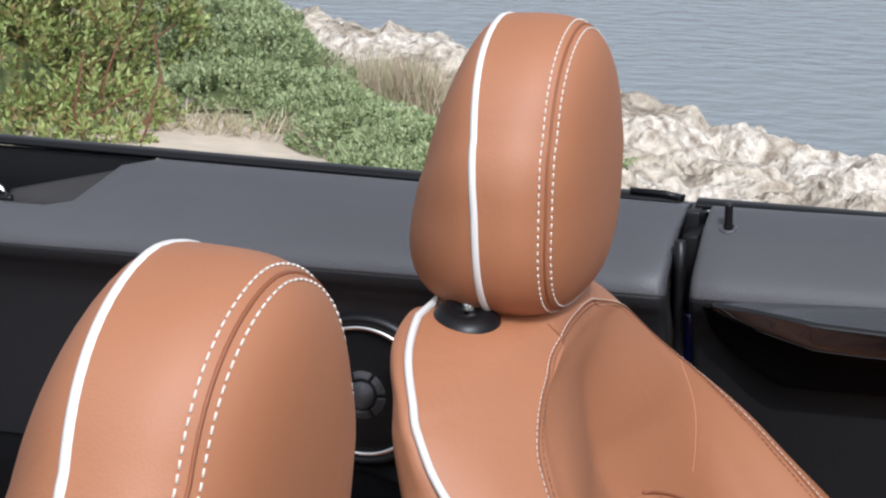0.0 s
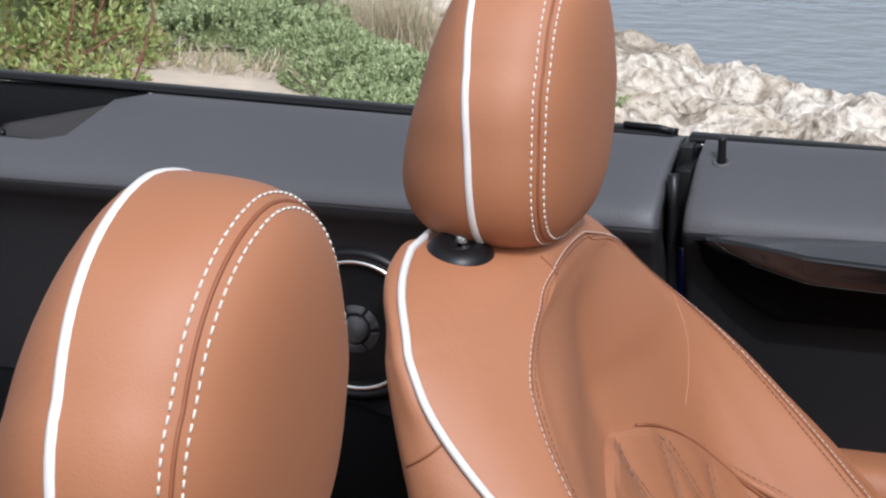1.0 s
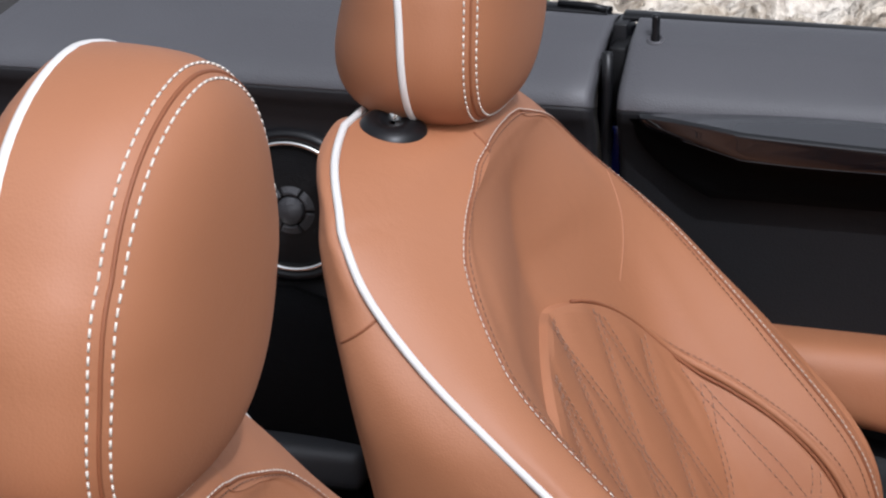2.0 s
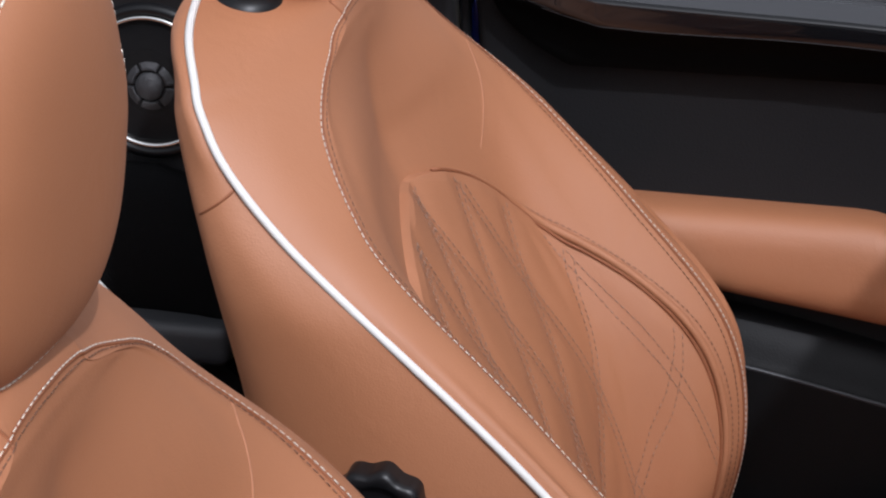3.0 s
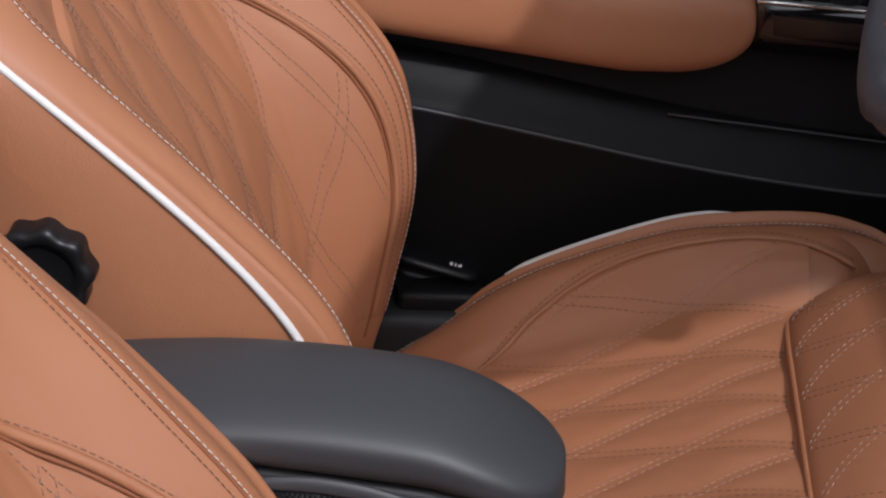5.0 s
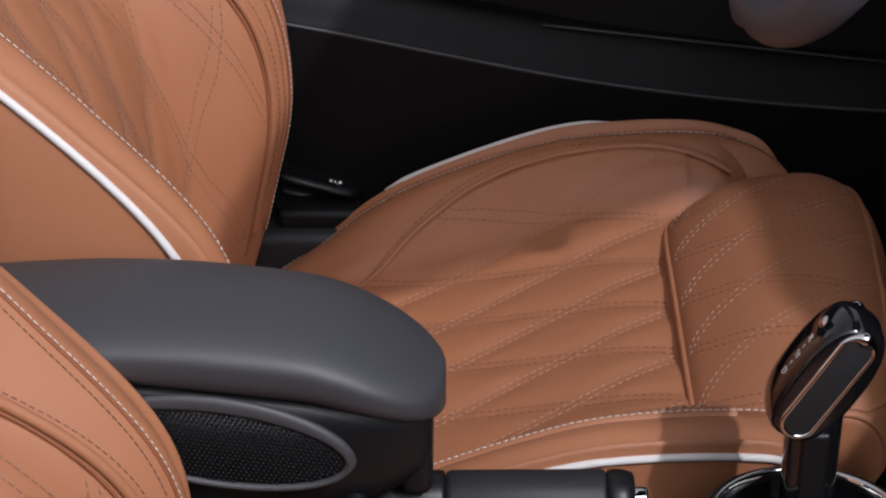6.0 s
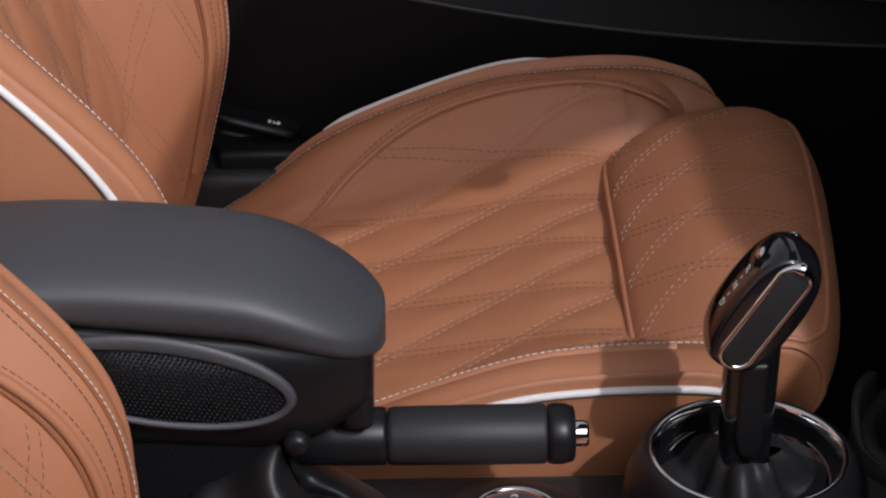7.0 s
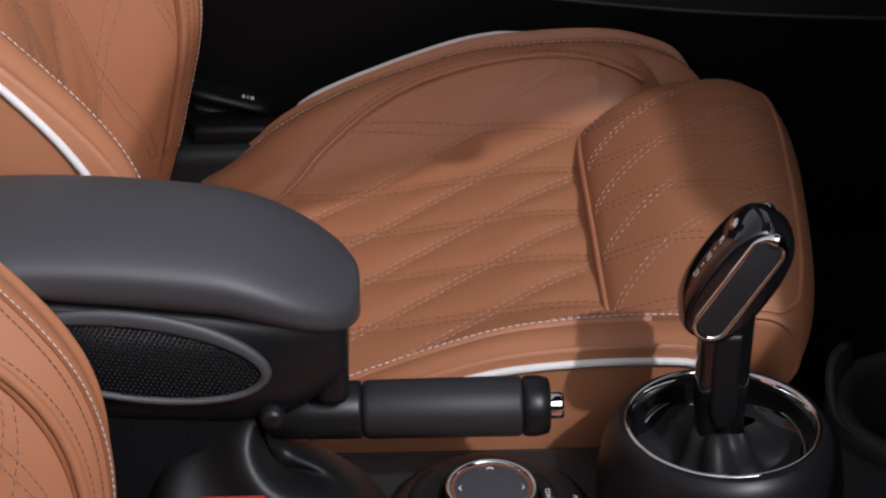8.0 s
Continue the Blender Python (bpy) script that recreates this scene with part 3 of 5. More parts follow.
solid(bm, lambda x, f: Vector((x, .722 + .024 * f, .9325 + (.006 + .0265 * min(1.0, max(0.0, (x + .765) / .115))) * f - .003 * math.sin(math.pi * f))), spaced(-.765, -.640, 16), spaced(0, 1, 8), (0, .006, -.012))
FABRIC = material("folded_roof_fabric", (.050, .048, .047), .9, grain=.4, grain_scale=900, vary=.2, spec=.1)
part("roof_fabric", bm, FABRIC, rear_panel, "grey folded roof fabric")
bm = bmesh.new()
tube(bm, [(-.800, .726, .940), (-.785, .724, .9495), (-.772, .722, .9500), (-.762, .721, .944), (-.757, .721, .936)], lambda f: .0042 - .0012 * f, 10)
part("latch", bm, CHROME, rear_panel, "silver latch")
bm = bmesh.new()
box(bm, (-.790, .716, .926), (-.750, .724, .939), .003)
part("latch_block", bm, BLACK_RUBBER, rear_panel)
bm = bmesh.new()
box(bm, (-1.0, .600, .545), (-.290, .668, .585), .012, 3)
part("ledge", bm, SOFT_GREY, rear_panel)
bm = bmesh.new()
solid(bm, lambda x, f: Vector((x, .640 - .02 * math.sin(f * 3), .560 + .16 * f - max(0, x + .34) * .9)), spaced(-1.0, -.20, 20), spaced(0, 1, 8), (0, .02, 0))
part("lower_pad", bm, CARPET, rear_panel)

# speaker
spk = Vector((-.372, .664, .797))
bm = bmesh.new()
lathe(bm, [(.0735, -.004), (.0730, .006), (.0690, .010), (.0650, .010), (.0620, .006)], spk, (0, -1, 0), 72)
surround = part("speaker_surround", bm, BLACK_RUBBER, rear_panel)
bm = bmesh.new()
lathe(bm, [(.0625, .006), (.0620, .0095), (.0600, .0110), (.0580, .0095), (.0570, .004)], spk, (0, -1, 0), 72)
part("speaker_ring", bm, CHROME, surround, "chrome speaker ring")
bm = bmesh.new()
lathe(bm, [(.0580, .004), (.040, .0055), (.020, .006), (.0005, .006)], spk, (0, -1, 0), 72)
part("speaker_grille", bm, BLACK_TRIM, surround, "perforated black grille")
MESH = material("speaker_mesh", (.036, .036, .039), .45, vary=.6, vary_scale=900, grain=.6, grain_scale=900)
dome = lambda r, a, lift=0.0: spk + Vector((math.cos(a) * r, -.0120 - lift + r * r / .085, math.sin(a) * r - .004))
for k in range(7):
    a0 = math.pi / 3 * k + math.pi / 6
    bm = bmesh.new()
    if k < 6:
        solid(bm, lambda r, f: dome(r, a0 + f * (math.pi / 6 - .0014 / r)), spaced(.0150, .0265, 6), spaced(-1, 1, 10), (0, .003, 0))
    else:
        lathe(bm, [(.0132, -.004), (.0130, .0015), (.0110, .0030), (.0070, .0046), (.0030, .0053), (.0002, .0055)], spk + Vector((0, -.0085, -.004)), (0, -1, 0), 36)
    part("speaker_vane", bm, MESH, surround, "grey mesh vane")
verts, faces = [], []
for i in range(-24, 25):
    for j in range(-27, 28):
        x, z = (i + .5 * (j % 2)) * .0024, j * .0021
        r = math.hypot(x, z)
        if .030 < r < .0565:
            n = len(verts)
            c = spk + Vector((x, -.0048 - .0015 * (1 - r / .057), z))
            verts += [c + Vector((.0009 * math.cos(a), 0, .0009 * math.sin(a))) for a in [math.pi / 3 * k for k in range(6)]] + [c + Vector((.0004 * math.cos(a), -.0007, .0004 * math.sin(a))) for a in [math.pi / 3 * k for k in range(6)]]
            faces += [(n + k, n + (k + 1) % 6, n + 6 + (k + 1) % 6, n + 6 + k) for k in range(6)] + [tuple(range(n + 6, n + 12))]
me = bpy.data.meshes.new("grille_studs")
me.from_pydata([tuple(v) for v in verts], [], faces)
me.materials.append(BLACK_RUBBER)
dots = new("grille_studs", me)
dots.parent = surround
tagged(dots, "fine black mesh of the speaker grille", kind="stuff")

# belt line and body outside
BODY = material("blue_paint", (.010, .018, .120), .15, metal=.3, coat=1.0)
body = thing("car_body", "blue convertible car body with black belt strip", "car")
for x0, x1, z0, z1 in ((-1.25, -.104, .992, .9685), (-.090, 1.10, .9665, .953)):
    bm = bmesh.new()
    sheet(bm, lambda u, v: Vector((u, .768, z0 + (z1 - z0) * (u - x0) / (x1 - x0))) + Vector((0, math.cos(v) * .013, math.sin(v) * .0045)), spaced(x0, x1, 30), [2 * math.pi * k / 12 for k in range(12)], close_v=True)
    part("belt_strip", bm, BLACK_RUBBER, body, "black rubber belt strip")
bm = bmesh.new()
tube(bm, [(-.150, .760, .9760), (-.118, .758, .9755), (-.105, .756, .9735)], .0030, 8)
part("belt_cap", bm, BLACK_RUBBER, body)
for x0, x1 in ((-1.8, -.095), (-.085, 1.15)):
    bm = bmesh.new()
    solid(bm, lambda u, v: Vector((u, .780 + .07 * math.sin(min(1, v * 1.6) * 1.6) - .03 * v, .957 - .60 * v)), spaced(x0, x1, 20), spaced(0, 1, 16), (0, -.01, 0))
    part("side_skin", bm, BODY, body, "blue painted body side")
bm = bmesh.new()
box(bm, (-.0905, .690, .80), (-.0760, .735, .885), .002)
part("door_jamb", bm, BODY, body, "blue painted door jamb")
bm = bmesh.new()
box(bm, (-.0905, .685, .52), (-.0760, .738, .795), .002)
part("jamb_cover", bm, BLACK_TRIM, body)
bm = bmesh.new()
box(bm, (-.0905, .700, .890), (-.0760, .748, .953), .002)
part("jamb_cover", bm, BLACK_TRIM, body)
bm = bmesh.new()
box(bm, (-1.25, .762, .905), (-.62, .772, .976), .002)
part("well_lining", bm, BLACK_TRIM, body)
bm = bmesh.new()
box(bm, (-.1120, .736, .900), (-.0820, .776, .9660), .002)
part("gap_seal", bm, BLACK_RUBBER, body)
bm = bmesh.new()
tube(bm, [(-.0865, .672 + .01 * math.sin(f * 3), .955 - .43 * f) for f in spaced(0, 1, 16)], .0050, 8)
part("door_seal", bm, BLACK_RUBBER, body)

# the rest of the body, closed round the cabin, on its wheels
for x0, x1, z1 in ((-1.86, -1.215, .945), (1.34, 2.12, .90)):
    bm = bmesh.new()
    box(bm, (x0, -.80, .30), (x1, .80, z1), .09, 5)
    part("end_body", bm, BODY, body)
for x0, x1 in ((-1.8, -.095), (-.085, 1.34)):
    bm = bmesh.new()
    solid(bm, lambda u, v: Vector((u, -.795 - .06 * math.sin(min(1, v * 1.6) * 1.6) + .03 * v, .915 - .58 * v)), spaced(x0, x1, 20), spaced(0, 1, 16), (0, .01, 0))
    part("side_skin", bm, BODY, body, "blue painted body side")
bm = bmesh.new()
box(bm, (-1.3, -.74, .20), (1.4, .74, .232), .01)
part("underbody", bm, BLACK_RUBBER, body)
for x in (-1.36, 1.42):
    for y in (-.72, .72):
        bm = bmesh.new()
        lathe(bm, [(.20, -.09), (.27, -.095), (.300, -.07), (.306, 0), (.300, .07), (.27, .095), (.20, .09)], (x, y, .306), (0, 1, 0), 48)
        tyre = part("tyre", bm, BLACK_RUBBER, body, "black rubber tyre")
        bm = bmesh.new()
        lathe(bm, [(.002, -.05), (.06, -.06), (.15, -.05), (.205, -.085), (.205, .085), (.15, .05), (.06, .06), (.002, .05)], (x, y, .306), (0, 1, 0), 40)
        part("rim", bm, CHROME, tyre, "bright wheel rim")

door = thing("driver_door", "dark grey door trim with tan armrest and black pull handle", "car door")
trim_piece("upper_trim", door, -.0735, 1.10, 0, 5.3, GREY_TRIM, None, .012, 0, "grained dark grey upper trim")
trim_piece("lower_trim", door, -.0735, 1.10, 5.32, 12, DOOR_BLACK, None, .012, 0, "black lower trim")
bm = bmesh.new()
lathe(bm, [(.0002, .0225), (.0028, .0225), (.0036, .0215), (.0038, .0200), (.0036, .0185), (.0037, .0), (.0037, -.006)], (-.0500, .699, .9620), (0, 0, 1), 20)
pin = part("lock_pin", bm, BLACK_RUBBER, door, "black lock pin")
bm = bmesh.new()
lathe(bm, [(.0045, -.001), (.0050, .0022), (.0068, .0026), (.0080, .0008), (.0082, -.004)], (-.0500, .699, .9620), (0, -.45, 1), 24)
part("lock_collar", bm, GREY_TRIM, pin)


def along(points, x):
    """Height on a smooth line of (x, z) points."""
    def straight(x):
        k = 0
        while k < len(points) - 2 and x > points[k + 1][0]:
            k += 1
        (a, p), (b, q) = points[k], points[k + 1]
        return p + (q - p) * min(1.0, max(0.0, (x - a) / (b - a)))
    reach = min(.05, max(.0, x - points[0][0]))
    return sum(straight(x + reach * f) for f in spaced(-1, 1, 15)) / 15


def handle_section(x, s):
    """The pull handle: s runs from the wall over the sloping top and the lip down its face."""
    g = min(1.0, max(0.0, (x + .050) / .090)) ** .55
    top = along([(-.05, .913), (.00, .917), (.08, .9205), (.14, .9205), (.24, .916), (.45, .900)], x)
    lip = top + (along([(-.05, .913), (-.01, .9115), (.034, .909), (.13, .905), (.24, .9015), (.45, .888)], x) - top) * g
    bead = lip - (.004 + .018 * g) + .0035 * ease((x - .07) / .14)
    y = .630 - .0245 * g
    pts = [(.648, top - .002), (.634, top), (y + .004, lip + .0018), (y + .0012, lip + .0007), (y, lip - .0003), (y - .0002, lip - .0016), (y + .0004, lip - .005), (y + .0015, bead + .002), (y + .0035, bead)]
    i = min(int(s), 7)
    f = s - i
    return Vector((x, pts[i][0] + (pts[i + 1][0] - pts[i][0]) * f, pts[i][1] + (pts[i + 1][1] - pts[i][1]) * f))


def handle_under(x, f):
    """The hollow behind and below the handle: a sheet whose near-black colour stands for the shade there."""
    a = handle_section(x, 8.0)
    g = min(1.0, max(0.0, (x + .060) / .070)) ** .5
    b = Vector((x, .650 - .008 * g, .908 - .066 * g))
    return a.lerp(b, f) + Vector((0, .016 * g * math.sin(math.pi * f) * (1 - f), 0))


# near-black, so the shade under the handle sits in the colour itself
HOLLOW_SHADE = material("hollow_shade_black", (.0015, .0015, .0016), .7, vary=.2, spec=.05)
# lighter base colour puts the sky's reflection into the handle's top
HANDLE_SHEEN = material("handle_sheen_black", (.045, .046, .050), .24, vary=.1, coat=.6)
handle_xs = [-.050 + .47 * (i / 70) ** 1.5 for i in range(71)]
bm = bmesh.new()
sheet(bm, handle_section, handle_xs, [2, 3, 4, 5, 6, 6.5, 7, 8])
handle = part("pull_handle", bm, GLOSS_BLACK, door, "gloss black pull handle")
bm = bmesh.new()
sheet(bm, handle_section, handle_xs, [0, .5, 1, 1.5, 2])
part("handle_top", bm, HANDLE_SHEEN, handle, "satin black top of the handle, lightened for the sky's sheen")
bm = bmesh.new()
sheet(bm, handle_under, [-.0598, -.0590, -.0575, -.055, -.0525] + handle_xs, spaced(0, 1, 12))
part("handle_hollow_shade", bm, HOLLOW_SHADE, door, "hollow under the handle with its shade painted near-black")
bm = bmesh.new()
tube(bm, [handle_section(x, 8.0) + Vector((0, -.0002, 0)) for x in spaced(-.010, .40, 60)], .0004, 6)
part("handle_bead", bm, SOFT_GREY, handle)


def arm_section(x, a):
    """Padded door armrest; a runs round its section."""
    f = (x + .10) / .57
    end = max(0.0, (x - .40) / .07)
    shrink = math.sqrt(max(.0001, 1 - min(1, end) ** 2))
    step = .5 - .5 * math.tanh((x - .298) / .018)
    top = .708 + .018 * step - .004 * f
    low = .668 - .050 * min(1, max(0, (x - .02) / .34))
    mid, half = (top + low) / 2 + .009 * (1 - shrink), (top - low) / 2 * (.32 + .68 * shrink)
    c, s = math.cos(a), math.sin(a)
    k = (abs(c) ** 3.2 + abs(s) ** 3.2) ** (-1 / 3.2)
    return Vector((x, .650 - (.026 + .010 * shrink) * k * c, mid + half * k * s))


bm = bmesh.new()
xs = spaced(-.10, .40, 46) + [.40 + .07 * math.sin(math.pi / 2 * f) for f in spaced(.06, 1, 16)]
rows = sheet(bm, arm_section, xs, [2 * math.pi * k / 40 for k in range(40)], close_v=True)
bm.faces.new(rows[-1])
part("door_armrest", bm, LEATHER, door, "padded tan leather armrest")


def pocket_edge(x):
    return catmull([(.600, 0, 0), (.584, 0, 0), (.566, 0, 0), (.542, 0, 0), (.518, 0, 0), (.500, 0, 0), (.488, 0, 0), (.481, 0, 0), (.478, 0, 0)], max(0, min(7.999, (x + .05) / .1143))).x


bm = bmesh.new()
sec = [(.668, .040), (.655, .036), (.643, .022), (.634, .005), (.630, -.003), (.629, -.012), (.632, -.10), (.640, -.25)]
solid(bm, lambda x, s: (lambda p: Vector((x, p.x, pocket_edge(x) + .017 + p.y)))(catmull([(a, b, 0) for a, b in sec], s)), spaced(-.05, .98, 50), spaced(0, 7, 36), (0, .012, -.002))
POCKET = material("pocket_plastic", (.0065, .0065, .007), .5, grain=.15, grain_scale=700, vary=.15, spec=.14)
part("door_pocket", bm, POCKET, door, "black plastic door pocket")
bm = bmesh.new()
tube(bm, [(x, .648, .572 - .115 * (x - .40)) for x in spaced(.40, .90, 20)], .0012, 6)
part("pocket_lip", bm, SOFT_GREY, door)
# grey cord stands in for the highlight along the pocket's edge
bm = bmesh.new()
tube(bm, [(x, .6300, pocket_edge(x) + .0135) for x in spaced(-.04, .97, 50)], .0018, 8)
part("pocket_highlight", bm, SOFT_GREY, door, "satin grey cord painting the highlight on the pocket edge")
# switch panel ahead of the armrest
bm = bmesh.new()
solid(bm, lambda x, s: (lambda p: Vector((x, p.x, p.y - .075 * (x - .44))))(catmull([(.668, .700, 0), (.640, .699, 0), (.628, .695, 0), (.622, .688, 0), (.621, .676, 0), (.626, .655, 0), (.640, .640, 0)], s)), spaced(.4705, .80, 24), spaced(0, 6, 36), (0, .008, 0))
switches = part("switch_panel", bm, GLOSS_BLACK, door, "gloss black switch panel")
# bright cord stands in for the reflection on the panel's rounded gloss edge
bm = bmesh.new()
tube(bm, [(x, .6230, .6925 - .075 * (x - .44)) for x in spaced(.4695, .79, 20)], .0016, 8)
part("edge_glint", bm, CHROME, switches, "thin bright strip for the glint on the panel's edge")
for x in (.500, .545):
    bm = bmesh.new()
    box(bm, (x - .013, .628, .690 - .075 * (x - .44)), (x + .013, .652, .714 - .075 * (x - .44)), .004, 3)
    part("window_switch", bm, BLACK_RUBBER, switches)
    bm = bmesh.new()
    tube(bm, [(x - .009, .6275, .702 - .075 * (x - .44)), (x + .009, .6275, .702 - .075 * (x - .44))], .0018, 8)
    part("switch_tip", bm, CHROME, switches, "chrome switch tip")

# far side closed below, floor, footwell and the side nearest the sun
floor = thing("floor", "black carpet car floor", "floor")
bm = bmesh.new()
box(bm, (-1.2, -.76, .235), (1.35, .76, .262), .004)
part("carpet", bm, CARPET, floor)
bm = bmesh.new()
box(bm, (.86, -.70, .26), (1.30, .70, .62), .03, 3)
part("footwell_wall", bm, BLACK_TRIM, floor)
bm = bmesh.new()
box(bm, (-1.22, -.72, .26), (-.80, .72, .90), .03, 3)
part("rear_bulkhead", bm, BLACK_TRIM, floor)
tagged(floor, kind="structure")

# out of view, added to block the sun from the front of the door
dash = thing("dashboard", "plain black block for the unseen dashboard below the windscreen", "dashboard")
bm = bmesh.new()
box(bm, (.80, -.69, .62), (1.34, .69, .890), .05, 4)
part("body", bm, BLACK_TRIM, dash)

near_door = thing("passenger_door", "dark grey inner side of the passenger door", "car door")
bm = bmesh.new()
box(bm, (-1.2, -.79, .26), (1.10, -.70, .93), .02, 3)
part("door_panel", bm, GREY_TRIM, near_door)

# windscreen frame, and an unseen board added behind it: they shade the front of the cabin
frame_top = thing("windscreen", "black windscreen frame with clear glass", "windscreen")
# header's rear edge is cut back at one end to shape its shade
bm = bmesh.new()
solid(bm, lambda y, f: Vector((.980 + .4 * max(0, -y - .40) + (.110 - .4 * max(0, -y - .40)) * f, y, 1.325 - .03 * f ** 1.5 - .02 * (y / .56) ** 2)), spaced(-.56, .56, 30), spaced(0, 1, 8), (0, 0, .03))
part("header", bm, BLACK_TRIM, frame_top)
# added out of view, outlined to match the shade it casts on the seat
bm = bmesh.new()
solid(bm, lambda f, e: Vector((.980 + (.548 + .11 * f + .055 * max(0.0, 1 - f / .18) ** 2 - .980) * e, (-.170 - .175 * e) * (1 - f) + .50 * f, 1.318)), spaced(0, 1, 34), spaced(0, 1, 12), (0, 0, .012))
part("shade_board", bm, BLACK_TRIM, frame_top)
for s in (-1, 1):
    bm = bmesh.new()
    tube(bm, [(.98, s * .56, 1.315), (1.09, s * .64, 1.17), (1.30, s * .70, .97)], .030, 10)
    part("pillar", bm, BODY, frame_top)

GLASS = bpy.data.materials.new("windscreen_glass")
GLASS.use_nodes = True
glass_node = GLASS.node_tree.nodes["Principled BSDF"]
glass_node.inputs["Transmission Weight"].default_value = 1.0
glass_node.inputs["Roughness"].default_value = .0
glass_node.inputs["Base Color"].default_value = (.93, .96, .95, 1)
bm = bmesh.new()
solid(bm, lambda y, f: Vector((1.08 + .31 * f - .03 * (y / .56) ** 2, y * (1 + .18 * f), 1.300 - .33 * f)), spaced(-.54, .54, 16), spaced(0, 1, 8), (.004, 0, .004))
pane = part("glass", bm, GLASS, frame_top, "clear windscreen glass")
pane.visible_shadow = False

# rear bench, seen in the gap between the seats
bench = thing("rear_bench", "tan leather rear seat with white piping", "car seat")
bm = bmesh.new()
box(bm, (-.80, .08, .30), (-.285, .58, .556), .03, 4)
part("seat_cushion", bm, LEATHER, bench)
bm = bmesh.new()
tube(bm, [(-.78, .556, .556), (-.32, .556, .558), (-.292, .545, .548)], .0035, 8)
part("piping", bm, PIPING, bench, "white leather piping")

# seat-side control on the sill
CONSOLE_TRIM_SIDE = material("seat_base_plastic", (.018, .018, .019), .5, grain=.2, grain_scale=700, vary=.2, spec=.3)
control = thing("seat_control", "black plastic seat release with a white symbol", "seat control")
bm = bmesh.new()
box(bm, (.120, .572, .262), (.262, .636, .392), .014, 3)
part("housing", bm, CONSOLE_TRIM_SIDE, control)
bm = bmesh.new()
lip = [(.632, .426), (.606, .4300), (.5995, .4290), (.5975, .4255), (.6000, .4225), (.6150, .4180), (.6190, .4100), (.6160, .4020), (.6030, .3985), (.5975, .3960), (.5985, .3920), (.632, .388)]
ends = [.160, .1615, .165, .172, .19, .21, .228, .235, .2385, .240]
fill = [.35, .65, .86, 1, 1, 1, 1, .86, .65, .35]
rows = sheet(bm, lambda i, s: (lambda p: Vector((ends[i], .632 + (p.x - .632) * fill[i], .409 + (p.y - .409) * (.55 + .45 * fill[i]) - .28 * (ends[i] - .203))))(catmull([(p, q, 0) for p, q in lip], s)), range(10), spaced(0, 11, 45))
bm.faces.new(rows[0])
bm.faces.new(reversed(rows[-1]))
lever = part("release_lever", bm, BLACK_RUBBER, control)
bm = bmesh.new()
box(bm, (.166, .586, .385), (.240, .626, .408), .006)
part("lever_base", bm, BLACK_TRIM, control)
bm = bmesh.new()
for i, (dx, w) in enumerate(((0, .0030), (.0045, .0015), (.0075, .0035))):
    box(bm, (.212 + dx, .6085, .4268 - dx * .28), (.212 + dx + w, .6135, .4276 - dx * .28))
tagged(part("symbol", bm, PIPING, lever, "small white symbol"), kind="stuff")
bm = bmesh.new()
lathe(bm, [(.0002, .030), (.0105, .030), (.0118, .027), (.0118, -.030), (.0110, -.034)], (.146, .592, .385), (-.25, -.3, 1), 28)
part("height_knob", bm, GLOSS_BLACK, control, "gloss black end of the height lever")
control.location = (-.003, .0, .008)

# ---------------------------------------------------------------- steering wheel
wheel = thing("steering_wheel", "dark grey leather steering wheel with silver spoke", "steering wheel")
WC, WU, WR = Vector((.615, .344, .884)), Vector((.42, 0, .9075)), .172
wheel_at = lambda a, r, out=0.0: WC + Vector((0, 1, 0)) * r * math.cos(a) + WU * r * math.sin(a) + Vector((-.9075, 0, .42)) * out
bm = bmesh.new()
sheet(bm, lambda a, b: wheel_at(a, WR + .0175 * math.cos(b) * (1 + .35 * math.exp(-((a + math.pi / 2) / .35) ** 2)), .0185 * math.sin(b)), [-math.pi / 2 + 2 * math.pi * k / 96 for k in range(96)], [2 * math.pi * k / 20 for k in range(20)], True, True)
RIM = material("wheel_leather", (.10, .10, .115), .45, grain=.2, vary=.1)
part("rim", bm, RIM, wheel)
for a0, w in ((-math.pi / 2 - .42, .035), (-math.pi / 2 + .42, .035), (0, .05), (math.pi, .05)):
    bm = bmesh.new()
    solid(bm, lambda r, f: wheel_at(a0 + f * w * .12 / r, r, .012 * math.sin((r - .04) / .12 * 2)), spaced(.045, .162, 12), spaced(-1, 1, 6), (.010, 0, -.004))
    part("spoke", bm, CHROME, wheel, "silver spoke")
bm = bmesh.new()
lathe(bm, [(.0005, .03), (.03, .028), (.055, .018), (.062, 0), (.060, -.02)], WC, (-.9075, 0, .42), 40)
part("hub", bm, BLACK_TRIM, wheel)

# ---------------------------------------------------------------- centre console
CONSOLE_TRIM = material("console_plastic", (.016, .016, .017), .5, grain=.2, grain_scale=700, vary=.2, spec=.3)
console = thing("centre_console", "black plastic centre console between the seats", "console")
bm = bmesh.new()
sec = [(-.100, .270), (-.100, .400), (-.097, .424), (-.088, .432), (-.04, .435), (.03, .437), (.066, .438), (.080, .432), (.084, .415), (.084, .270)]
solid(bm, lambda x, s: (lambda p: Vector((x, p.x, p.y)))(catmull([(a, b, 0) for a, b in sec], s)), spaced(-.25, .92, 30), spaced(0, 9, 60), (0, 0, -.006))
part("tunnel_cover", bm, CONSOLE_TRIM, console)

SHIFT_LEATHER = material("shift_gaiter_leather", (.010, .010, .0105), .5, grain=.1, grain_scale=900, vary=.15, spec=.3)
